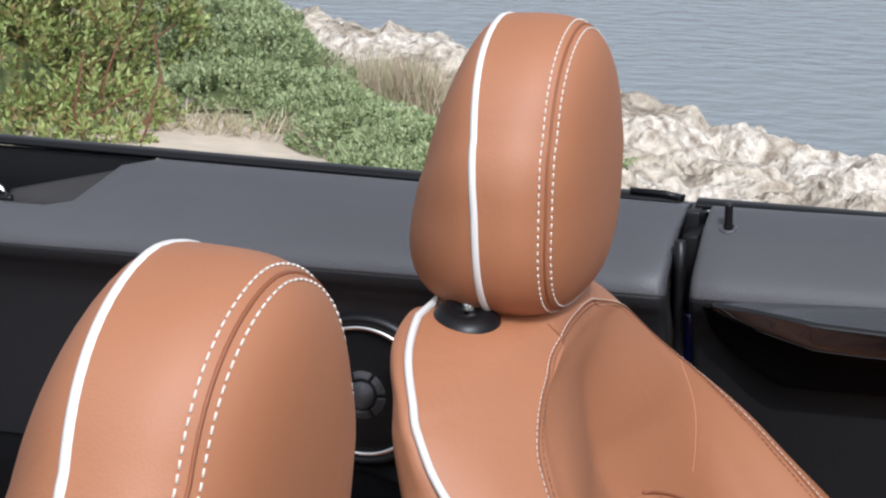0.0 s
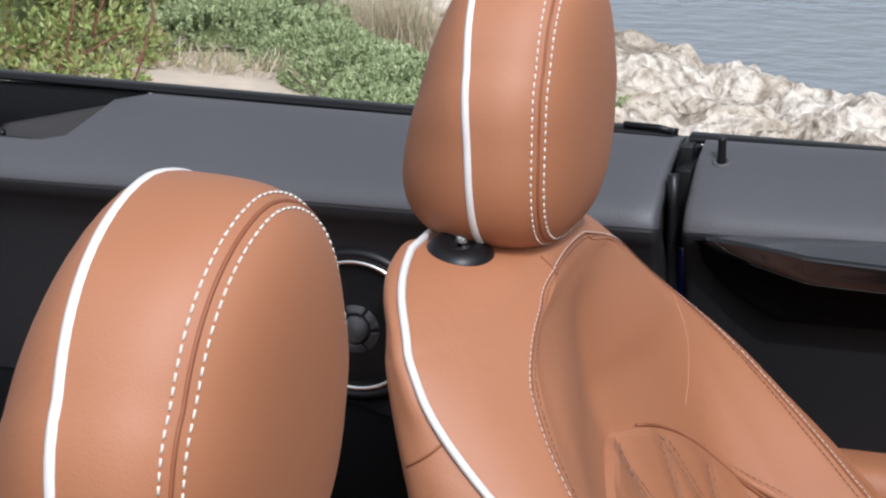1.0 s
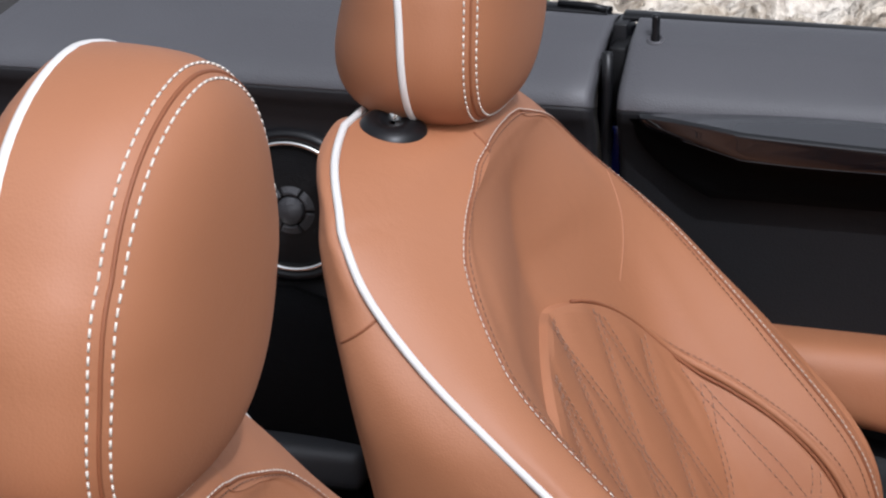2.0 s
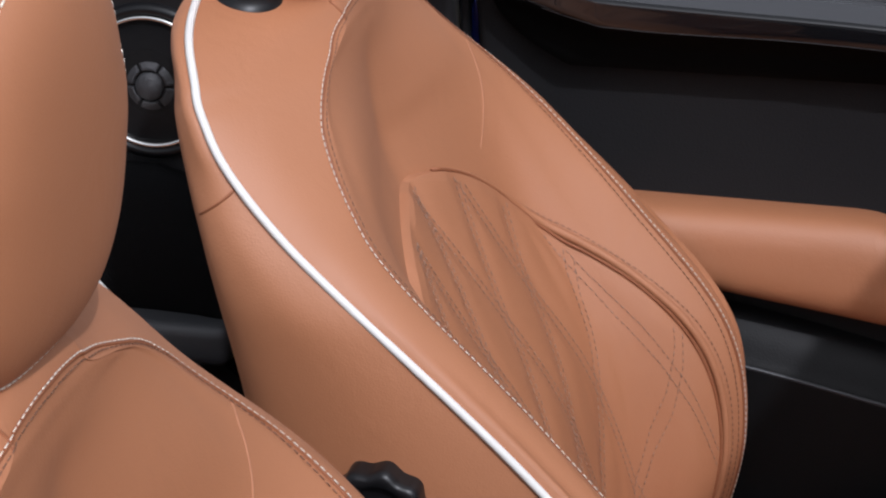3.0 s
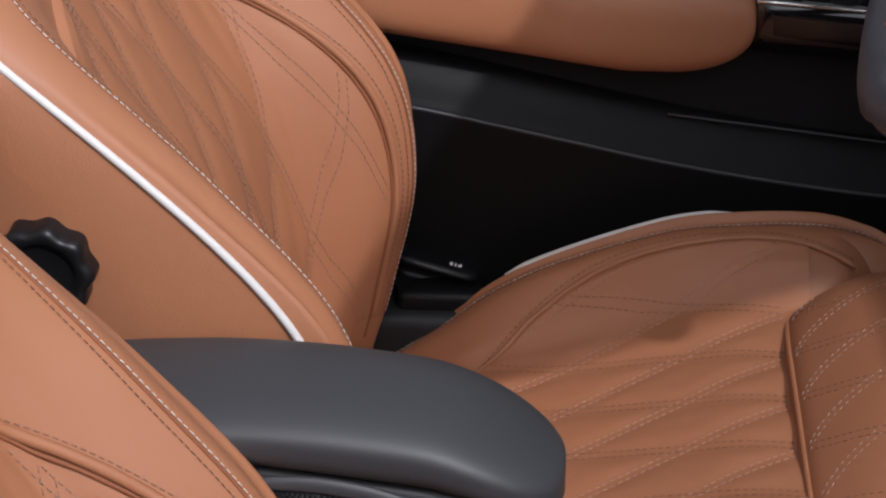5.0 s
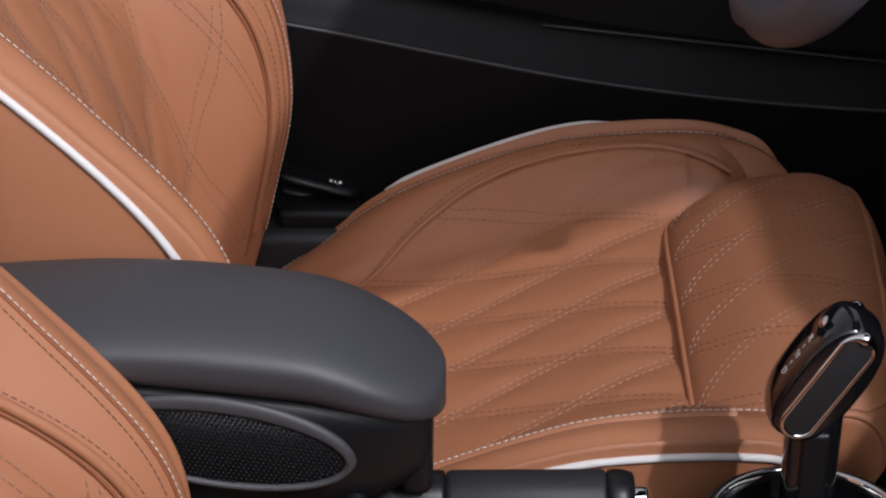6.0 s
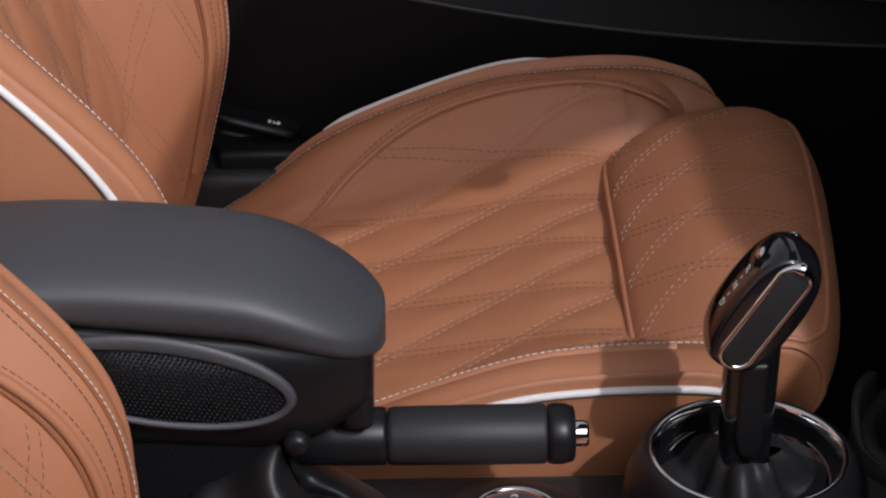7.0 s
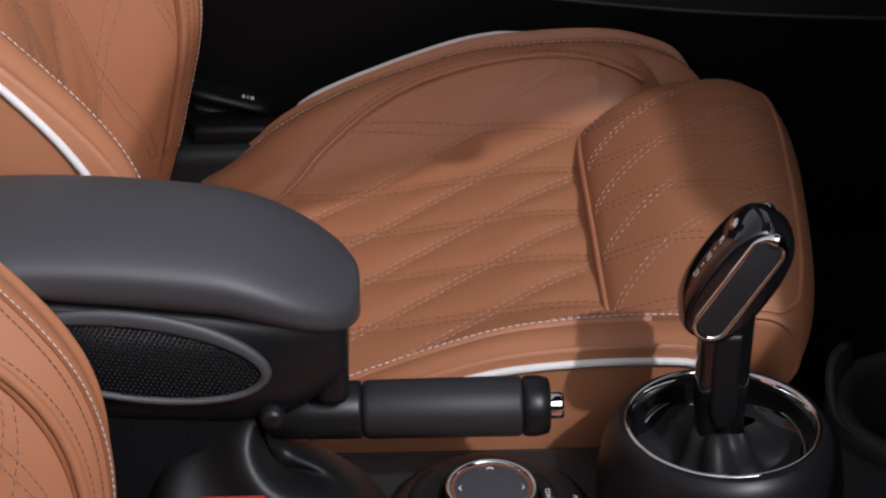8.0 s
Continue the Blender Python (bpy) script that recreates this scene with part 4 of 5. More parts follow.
# selector surround, ring, gaiter
SEL = Vector((.552, .008, .507))
SEL_UP = (0, .055, 1)
bm = bmesh.new()
lathe(bm, [(.0605, -.020), (.0619, -.002), (.0652, .0015), (.0690, -.0005), (.0742, -.008), (.0794, -.022), (.0817, -.040), (.0817, -.056), (.0803, -.072)], SEL, SEL_UP, 72)
dome = part("selector_surround", bm, BLACK_RUBBER, console, "satin black domed surround")
bm = bmesh.new()
lathe(bm, [(.0605, -.006), (.0612, .0005), (.0628, .0022), (.0647, .0015), (.0657, -.0005)], SEL, SEL_UP, 72)
part("chrome_ring", bm, CHROME, dome, "chrome ring")
bm = bmesh.new()
lathe(bm, [(.0610, -.003), (.0600, -.014), (.0567, -.0225), (.0529, -.0240)], SEL, SEL_UP, 72)
part("inner_wall", bm, GLOSS_BLACK, dome)
bm = bmesh.new()
fold = lambda a, r: .0022 * math.sin(3 * a + .8) * math.sin(math.pi * min(1, r)) + .0012 * math.sin(7 * a + 3 * r)
rad = [(.0539, -.024), (.0473, -.0258), (.0410, -.0262), (.0355, -.0235), (.0310, -.0150), (.0270, -.0070), (.0230, .0000), (.0180, .0035)]
sheet(bm, lambda i, a: SEL + Vector(((rad[i][0] + 2.4 * fold(a, i / 7)) * math.cos(a), (rad[i][0] + 2.4 * fold(a, i / 7)) * math.sin(a), rad[i][1] + fold(a, i / 7))), range(8), [2 * math.pi * k / 60 for k in range(60)], close_v=True)
part("gaiter", bm, SHIFT_LEATHER, dome, "black leather gaiter")

# gear selector
gear = thing("gear_selector", "gloss black gear selector with chrome trim", "gear selector")
bm = bmesh.new()


def rounded(a, p):
    return math.copysign(abs(math.cos(a)) ** p, math.cos(a)), math.copysign(abs(math.sin(a)) ** p, math.sin(a))


sheet(bm, lambda z, a: Vector((.5485 + (.0165 + .0010 * (z - .5) / .09) * rounded(a, .6)[0], .008 + .0145 * rounded(a, .6)[1], z)), [.504, .506, .509, .52, .54, .56, .58, .595], [2 * math.pi * k / 40 for k in range(40)], close_v=True)
shaft = part("shaft", bm, GLOSS_BLACK, gear)
bm = bmesh.new()
solid(bm, lambda f, z: Vector((.5485 + f * .0085 * (1 - .75 * max(0, (.530 - z) / .018) ** 2), -.0078, z)), spaced(-1, 1, 8), spaced(.512, .586, 16), (0, .003, 0))
part("shaft_panel", bm, BLACK_RUBBER, shaft)
KC = Vector((.5515, .008, .6235))
KL, KM = Vector((math.sin(radians(31)), 0, math.cos(radians(31)))), Vector((math.cos(radians(31)), 0, -math.sin(radians(31))))
knob_at = lambda l, m, y: KC + KL * l + KM * m + Vector((0, y, 0))


def stadium(a, l, m, p=.55):
    """A long rounded outline: half length l, half width m."""
    return l * rounded(a, .85)[0], m * rounded(a, p)[1]


def knob_shell(b, a):
    y = -.0190 * math.cos(b)
    grow = math.sin(b) ** .55 if 0 < b < math.pi else 0
    l, m = stadium(a, .0470, .0235, .62)
    q = .80 + .20 * grow if abs(math.cos(b)) < .985 else .80
    return knob_at(l * q, m * q, y)


bm = bmesh.new()
rows = sheet(bm, knob_shell, [.0001, .18, .35, .55, .8, 1.1, 1.57, 2.04, 2.34, 2.6, 2.8, 2.96, 3.1415], [2 * math.pi * k / 56 for k in range(56)], close_v=True)
bm.faces.new(rows[0])
bm.faces.new(rows[-1])
knob = part("knob", bm, GLOSS_BLACK, gear)
INLAY = material("inlay_leather", (.014, .0145, .015), .55, grain=.2, grain_scale=900, vary=.15)


def capsule(k, l, m):
    """Point k of 72 on an outline with straight sides and round ends."""
    a = 2 * math.pi * k / 72
    return (l - m) * (1 if math.cos(a) > 0 else -1) + m * math.cos(a), m * math.sin(a)


for side in (-1, 1):
    bm = bmesh.new()
    tube(bm, [knob_at(*capsule(k, .0405, .0108), side * .0188) for k in range(72)], lambda f: .0022 + .0024 * math.exp(-(min(f, 1 - f) / .07) ** 2), 10, closed=True)
    part("chrome_trim", bm, CHROME, knob, "chrome oval trim")
    bm = bmesh.new()
    rims = [[bm.verts.new(knob_at(*capsule(k, .0398 - d, .0099 - d), side * y)) for k in range(72)] for d, y in ((0, .0180), (0, .0198), (.0008, .0202))]
    bm.faces.new(rims[2])
    for a, b in zip(rims, rims[1:]):
        for k in range(72):
            bm.faces.new((a[k - 1], a[k], b[k], b[k - 1]))
    part("leather_inlay", bm, INLAY, knob, "black leather inlay")


def lettering(text, size, at, right, up, mat, parent, name="lettering"):
    """Raised characters in the built-in font."""
    cu = bpy.data.curves.new(name, "FONT")
    cu.body, cu.size, cu.extrude = text, size, .0001
    cu.align_x, cu.align_y = "CENTER", "CENTER"
    cu.materials.append(mat)
    ob = new(name, cu)
    r, u = Vector(right).normalized(), Vector(up).normalized()
    m = Matrix((r, u, r.cross(u))).transposed().to_4x4()
    m.translation = at
    ob.matrix_world = m
    ob.parent = parent
    return ob


rear = -.0238
for i, ch in enumerate(("R", "I", "N", "I", "D")):
    lettering(ch, .0074 if ch != "I" else .0046, knob_at(.018 - .0070 * i, rear, -.005), (0, -1, 0), KL, PIPING, knob)
bm = bmesh.new()
lathe(bm, [(.0005, .0016), (.0030, .0013), (.0042, 0)], knob_at(.0310, rear + .001, -.003), -KM, 24)
part("unlock_button", bm, CHROME, knob, "chrome unlock button")

# controller dial
DIAL = Vector((.3995, -.006, .448))
bm = bmesh.new()
lathe(bm, [(.0720, -.014), (.0690, -.004), (.0600, .0040), (.0480, .0085), (.0400, .0090), (.0320, .0085), (.0310, .004)], DIAL, (0, 0, 1), 60)
pad = part("controller_pad", bm, BLACK_RUBBER, console)
dial = thing("controller_dial", "grey rotary controller with chrome rim and arrows", "rotary control")
bm = bmesh.new()
lathe(bm, [(.0300, .004), (.0305, .018), (.0302, .0195), (.0285, .0200)], DIAL, (0, 0, 1), 60)
part("skirt", bm, BLACK_RUBBER, dial)
bm = bmesh.new()
lathe(bm, [(.0302, .0185), (.0300, .0212), (.0288, .0222), (.0272, .0212), (.0268, .0200)], DIAL, (0, 0, 1), 60)
part("rim", bm, CHROME, dial, "chrome rim")
bm = bmesh.new()
lathe(bm, [(.0268, .0200), (.0262, .0197), (.0248, .0200)], DIAL, (0, 0, 1), 60)
COPPER = material("copper_ring", (.30, .11, .07), .35, metal=.6, vary=.1)
part("copper_ring", bm, COPPER, dial, "copper-coloured ring")
bm = bmesh.new()
lathe(bm, [(.0250, .0198), (.0240, .0202), (.0120, .0203), (.0003, .0203)], DIAL, (0, 0, 1), 60)
FACE = material("dial_face", (.045, .047, .052), .35, grain=.05, vary=.08)
part("face", bm, FACE, dial)
for k in range(4):
    bm = bmesh.new()
    d, n = Vector((math.cos(k * math.pi / 2), math.sin(k * math.pi / 2), 0)), Vector((-math.sin(k * math.pi / 2), math.cos(k * math.pi / 2), 0))
    c = DIAL + Vector((0, 0, .0207)) + d * .0215
    tube(bm, [c - d * .0015 + n * .0022, c, c - d * .0015 - n * .0022], .0005, 6)
    part("arrow", bm, PIPING, dial, "white arrow")
for word, x, y, a0, a1 in (("BACK", -.0465, -.004, 2.35, 3.75), ("COM", .0375, .0035, .05, .75), ("MEDIA", .0560, -.001, -.62, .02)):
    bm = bmesh.new()
    solid(bm, lambda a, r: DIAL + Vector((math.cos(a) * r, math.sin(a) * r, .0115 - (r - .033) * .22)), spaced(a0, a1, 14), spaced(.0335, .0560 if word != "COM" else .0445, 5), (0, 0, -.004))
    button = part("button", bm, BLACK_TRIM, pad)
    lettering(word, .0046, DIAL + Vector((x, y, .0128 - (abs(x) - .033) * .22)), (0, -1, 0), (1, 0, -.2 if x > 0 else .2), PIPING, button)

# cup holder ahead of the selector
cups = thing("cup_holder", "black plastic cup holder ahead of the selector", "cup holder")
CUP = Vector((.714, .102, .450))
bm = bmesh.new()
lathe(bm, [(.050, -.06), (.053, -.004), (.056, .001), (.064, .002), (.070, -.002), (.072, -.014)], CUP, (0, 0, 1), 60)
part("cup_ring", bm, CONSOLE_TRIM, cups)
bm = bmesh.new()
lathe(bm, [(.036, -.05), (.038, .0), (.040, .004), (.046, .005), (.052, .001), (.054, -.012)], (.690, -.050, .448), (0, 0, 1), 48)
part("cup_ring", bm, BLACK_RUBBER, cups)
bm = bmesh.new()
solid(bm, lambda a, f: CUP + Vector((math.cos(a) * (.060 + .006 * f), math.sin(a) * (.060 + .006 * f), -.010 + (.011 + .020 * ease((3.45 - a) / .75)) * f)), spaced(3.75, 2.35, 24), spaced(0, 1, 8), (-.006, .003, 0))
part("cup_clip", bm, CONSOLE_TRIM, cups, "raised black clip of the cup holder")

# handbrake
GRIP = material("brake_grip_leather", (.018, .018, .020), .5, grain=.12, grain_scale=1500, vary=.15, spec=.35)
brake = thing("handbrake", "black grip handbrake lever with chrome button", "handbrake")
BA = Vector((.303, 0, .5300))
def turned(name, prof, mat, label=""):
    bm = bmesh.new()
    lathe(bm, prof, BA, (1, 0, 0), 40)
    return part(name, bm, mat, brake, label)
turned("sleeve", [(.010, -.055), (.0175, -.050), (.0188, -.020), (.0190, .0095), (.0182, .0125), (.0165, .0125)], BLACK_RUBBER)
turned("grip", [(.0150, .0125), (.0178, .0135), (.0190, .0170), (.0194, .060), (.0196, .1130), (.0186, .1150), (.0160, .1155)], GRIP, "ribbed charcoal leather grip")
turned("end_cap", [(.0155, .1150), (.0190, .1165), (.0200, .1200), (.0197, .1260), (.0180, .1325), (.0160, .1335), (.0100, .1340)], BLACK_RUBBER)
turned("button", [(.0086, .130), (.0087, .1405), (.0080, .1425), (.0003, .1430)], CHROME, "chrome release button")
GAITER = material("gaiter_leather", (.0075, .0075, .008), .42, grain=.1, grain_scale=900, vary=.15, spec=.25)
gait = thing("handbrake_gaiter", "creased black leather handbrake gaiter", "gaiter")
bm = bmesh.new()
sheet(bm, lambda u, v: Vector((.255 + .085 * math.cos(u) * math.cos(v), -.025 + .060 * math.sin(u) * math.cos(v), .440 + .084 * math.sin(v) * (1 - .25 * math.cos(u))))
      + Vector((0, -1, .5)) * (.006 * noise.noise(Vector((math.cos(u) * 1.2, math.sin(u) * 1.2, v * 1.6))) + .0055 * math.sin(6 * v + 2.2 * math.cos(u + .6))),
      [2 * math.pi * k / 72 for k in range(72)], spaced(-.1, 1.5, 36), close_u=True)
part("leather", bm, GAITER, gait)
bm = bmesh.new()
tube(bm, [(.255 + .092 * math.cos(a), -.025 + .066 * math.sin(a), .440) for a in spaced(0, 2 * math.pi, 49)[:-1]], .005, 8, closed=True)
part("base_rim", bm, BLACK_RUBBER, gait)

# armrest
armrest = thing("storage_box", "black storage box with padded charcoal armrest lid", "storage box")


def lid_top(x):
    return catmull([(.695, 0, 0), (.701, 0, 0), (.703, 0, 0), (.699, 0, 0), (.688, 0, 0), (.660, 0, 0)], max(0, min(4.999, x / .062))).x


LX0, LX1 = -.03, .316


def lid_point(x, a):
    f = max(0.0, (x - .235) / (LX1 - .235))
    end = max(.0004, 1 - min(1, f) ** 3.2) ** .42
    low = .664 - .125 * max(0, x - .10) - .010 * f
    top = lid_top(x)
    mid = top * .62 + low * .38
    c, s = math.cos(a), math.sin(a)
    m = 3.0 if s > 0 else 2.5
    k = (abs(c) ** m + abs(s) ** m) ** (-1 / m)
    w = .058 * (.06 + .94 * end)
    crown = .006 * (1 - (k * c) ** 2) if s > 0 else 0
    half = (top - mid) * (.52 + .48 * end) if s > 0 else (mid - low) * (.86 + .14 * end)
    return Vector((x, -.036 + w * k * c, mid - .004 * f + half * max(k * s, -.93) + crown * end))


bm = bmesh.new()
xs = spaced(LX0, .235, 24) + [.235 + (LX1 - .235) * math.sin(math.pi / 2 * f) for f in spaced(.06, 1, 16)]
rows = sheet(bm, lid_point, xs, [2 * math.pi * k / 56 for k in range(56)], close_v=True)
bm.faces.new(rows[0])
bm.faces.new(rows[-1])
part("lid", bm, SOFT_GREY, armrest, "padded charcoal leather lid")


def bin_point(x, a):
    f = max(0.0, (x - .22) / .088)
    end = math.sqrt(max(.0004, 1 - min(1, f) ** 2.4))
    top = .676 - .128 * max(0, x - .10)
    low = .566 - .06 * max(0, x - .10) + .030 * f * f
    c, s = math.cos(a), math.sin(a)
    m = 4 if s > 0 else 2.9
    k = (abs(c) ** m + abs(s) ** m) ** (-1 / m)
    mid = (top * .6 + low * .4)
    return Vector((x, -.036 + .0505 * (.6 + .4 * end) * k * c, mid + ((top - mid) if s > 0 else (mid - low)) * (.7 + .3 * end) * k * s))


bm = bmesh.new()
xs = spaced(LX0, .23, 16) + [.23 + .078 * math.sin(math.pi / 2 * f) for f in spaced(.08, 1, 12)]
rows = sheet(bm, bin_point, xs, [2 * math.pi * k / 56 for k in range(56)], close_v=True)
bm.faces.new(rows[-1])
bin_part = part("box", bm, BLACK_RUBBER, armrest)
GC = Vector((.178, -.0875, .627))
oval = lambda a, rx, rz, y: GC + Vector((rx * math.cos(a), y, rz * math.sin(a) - .155 * rx * math.cos(a)))
bm = bmesh.new()
wide = lambda a, b: math.cos(b) * (.0030 if math.cos(b) < 0 else .0022 + .0062 * max(0.0, math.sin(a + .25)) ** .8)
sheet(bm, lambda b, a: oval(a, .0790 + wide(a, b), .0280 + wide(a, b), -.0006 - .0036 * math.sin(b)), [2 * math.pi * k / 12 for k in range(12)], [2 * math.pi * k / 96 for k in range(96)], True, True)
part("grille_frame", bm, SOFT_GREY, bin_part, "satin grey oval frame")
bm = bmesh.new()
lips = [[bm.verts.new(oval(2 * math.pi * k / 96, .078, .027, y)) for k in range(96)] for y in (.0020, -.0012)]
bm.faces.new(lips[1])
for k in range(96):
    bm.faces.new((lips[0][k - 1], lips[0][k], lips[1][k], lips[1][k - 1]))
grille = part("grille", bm, BLACK_TRIM, bin_part)
verts, faces = [], []
for i in range(-25, 26):
    for j in range(-10, 11):
        x, z = (i + .5 * (j % 2)) * .0031, j * .0027
        if (x / .075) ** 2 + (z / .0245) ** 2 < 1:
            n = len(verts)
            c = GC + Vector((x, -.0016, z - .155 * x))
            verts += [c + Vector((.0013 * math.cos(a), 0, .0013 * math.sin(a))) for a in [math.pi / 3 * k for k in range(6)]]
            verts += [c + Vector((.0006 * math.cos(a), -.0010, .0006 * math.sin(a))) for a in [math.pi / 3 * k for k in range(6)]]
            faces += [(n + k, n + (k + 1) % 6, n + 6 + (k + 1) % 6, n + 6 + k) for k in range(6)] + [tuple(range(n + 6, n + 12))]
me = bpy.data.meshes.new("grille_studs")
me.from_pydata([tuple(v) for v in verts], [], faces)
me.materials.append(BLACK_RUBBER)
studs = new("grille_studs", me)
studs.parent = grille
tagged(studs, "small raised black studs", kind="stuff")
bm = bmesh.new()
lathe(bm, [(.0003, .0045), (.0045, .0040), (.0075, .0020), (.0085, -.004)], (.260, -.087, .5800), (0, -1, 0), 28)
part("hinge_cap", bm, BLACK_RUBBER, armrest)
bm = bmesh.new()
box(bm, (.287, -.070, .575), (.308, .020, .622), .009, 4)
part("latch", bm, BLACK_RUBBER, armrest)
# plastic stand in the carpet's near-black, which paints the shade below the box
bm = bmesh.new()
box(bm, (.05, -.075, .44), (.245, .030, .592), .02, 3)
part("stand", bm, CARPET, armrest)
armrest.location = (0, .044, -.025)

# belt buckle beside the passenger seat
buckle = thing("belt_buckle", "black seat belt buckle with red button", "belt buckle")
bm = bmesh.new()
box(bm, (.211, -.092, .42), (.260, -.070, .515), .005)
part("body", bm, BLACK_RUBBER, buckle)
RED = material("red_button", (.55, .03, .02), .4, vary=.1)
bm = bmesh.new()
box(bm, (.215, -.089, .5155), (.256, -.073, .5200), .002)
part("release_button", bm, RED, buckle, "red release button")


# ---------------------------------------------------------------- shore
SAND = material("pale_track_sand", (.58, .49, .38), .95, grain=.6, grain_scale=25, vary=.35, vary_scale=9)


def shore_distance(x, y):
    """Distance from the rock crest, positive towards the sea."""
    ax, ay, bx, by = -5.47, 13.63, -1.11, 10.46
    l = math.hypot(bx - ax, by - ay)
    return ((x - ax) * (ay - by) + (y - ay) * (bx - ax)) / l + .5 * noise.noise(Vector((x * .35, y * .35, 3)))


def ground_height(x, y):
    s = shore_distance(x, y)
    land = -.88 * (1 / (1 + math.exp(-(s + 3.0) * 1.6))) - .26 / (1 + math.exp(-(x + 2.3) * 3 - (y - 9)))
    rough = 1 / (1 + math.exp(-(s + 4.3) * 2.2)) / (1 + math.exp(-(x + 3.4 + (y - 7) * .55) * 3))
    p = Vector((x, y, 0))
    rock = .0
    if rough > .01:
        warp = p + .35 * Vector((noise.noise(p * .8), noise.noise(p * .8 + Vector((9, 0, 0))), 0))
        rock = .30 * noise.noise(warp * .55) + .10 * (noise.ridged_multi_fractal(warp * 1.3, .9, 2.1, 5, .9, 2.0) - 1.2)
        step = rock / .11
        rock = .55 * rock + .45 * .11 * (math.floor(step) + min(1, (step - math.floor(step)) * 3.5))
        rock += .08 * (noise.turbulence(warp * 3.1, 4, True) - .5) + .045 * (noise.turbulence(p * 8.0, 3, True) - .5)
        near = noise.voronoi(warp * 1.7 + Vector((0, 0, .4)))[0]
        rock += .10 * min(1.0, (near[1] - near[0]) / .22) - .08
    drop = -3.2 * (1 / (1 + math.exp(-(s - 1.3) * 3.5)))
    return land + rough * rock + drop + (1 - rough) * .03 * noise.noise(p * 1.3)


def rock_material():
    m = bpy.data.materials.new("pale_limestone")
    m.use_nodes = True
    nt = m.node_tree
    b = nt.nodes["Principled BSDF"]
    b.inputs["Roughness"].default_value = .9
    tc = nt.nodes.new("ShaderNodeTexCoord")
    big = nt.nodes.new("ShaderNodeTexNoise")
    big.inputs["Scale"].default_value, big.inputs["Detail"].default_value = 1.6, 8
    small = nt.nodes.new("ShaderNodeTexNoise")
    small.inputs["Scale"].default_value, small.inputs["Detail"].default_value = 14, 8
    for n in (big, small):
        nt.links.new(tc.outputs["Object"], n.inputs["Vector"])
    r1 = nt.nodes.new("ShaderNodeValToRGB")
    for pos, col in ((0.30, (.30, .25, .195, 1)), (.43, (.59, .515, .41, 1)), (.58, (.73, .665, .57, 1))):
        e = r1.color_ramp.elements.new(pos)
        e.color = col
    r1.color_ramp.elements.remove(r1.color_ramp.elements[0])
    r1.color_ramp.elements.remove(r1.color_ramp.elements[-1])
    nt.links.new(big.outputs["Fac"], r1.inputs["Fac"])
    r2 = nt.nodes.new("ShaderNodeValToRGB")
    r2.color_ramp.elements[0].position, r2.color_ramp.elements[0].color = .34, (.45, .40, .36, 1)
    r2.color_ramp.elements[1].position, r2.color_ramp.elements[1].color = .56, (1, 1, 1, 1)
    nt.links.new(small.outputs["Fac"], r2.inputs["Fac"])
    mix = nt.nodes.new("ShaderNodeMix")
    mix.data_type, mix.blend_type = "RGBA", "MULTIPLY"
    mix.inputs["Factor"].default_value = .8
    nt.links.new(r1.outputs["Color"], mix.inputs["A"])
    nt.links.new(r2.outputs["Color"], mix.inputs["B"])
    crack = nt.nodes.new("ShaderNodeTexVoronoi")
    crack.feature = "DISTANCE_TO_EDGE"
    crack.inputs["Scale"].default_value = 2.6
    bent = nt.nodes.new("ShaderNodeMix")
    bent.data_type = "VECTOR"
    bent.inputs["Factor"].default_value = .28
    nt.links.new(tc.outputs["Object"], bent.inputs["A"])
    nt.links.new(big.outputs["Color"], bent.inputs["B"])
    nt.links.new(bent.outputs["Result"], crack.inputs["Vector"])
    r3 = nt.nodes.new("ShaderNodeValToRGB")
    r3.color_ramp.elements[0].position, r3.color_ramp.elements[0].color = .0, (.42, .37, .32, 1)
    r3.color_ramp.elements[1].position, r3.color_ramp.elements[1].color = .05, (1, 1, 1, 1)
    nt.links.new(crack.outputs["Distance"], r3.inputs["Fac"])
    lined = nt.nodes.new("ShaderNodeMix")
    lined.data_type, lined.blend_type = "RGBA", "MULTIPLY"
    lined.inputs["Factor"].default_value = .7
    nt.links.new(mix.outputs["Result"], lined.inputs["A"])
    nt.links.new(r3.outputs["Color"], lined.inputs["B"])
    nt.links.new(lined.outputs["Result"], b.inputs["Base Color"])
    bump = nt.nodes.new("ShaderNodeBump")
    bump.inputs["Strength"].default_value, bump.inputs["Distance"].default_value = 1.0, .09
    nt.links.new(small.outputs["Fac"], bump.inputs["Height"])
    nt.links.new(bump.outputs["Normal"], b.inputs["Normal"])
    return m


ROCK = rock_material()


def height_mesh(name, xs, ys, mat, fn):
    verts = [(x, y, fn(x, y)) for x in xs for y in ys]
    n = len(ys)
    faces = [(i * n + j, i * n + j + 1, (i + 1) * n + j + 1, (i + 1) * n + j) for i in range(len(xs) - 1) for j in range(n - 1)]
    me = bpy.data.meshes.new(name)
    me.from_pydata(verts, [], faces)
    me.materials.append(mat)
    me.polygons.foreach_set("use_smooth", [True] * len(faces))
    return new(name, me)


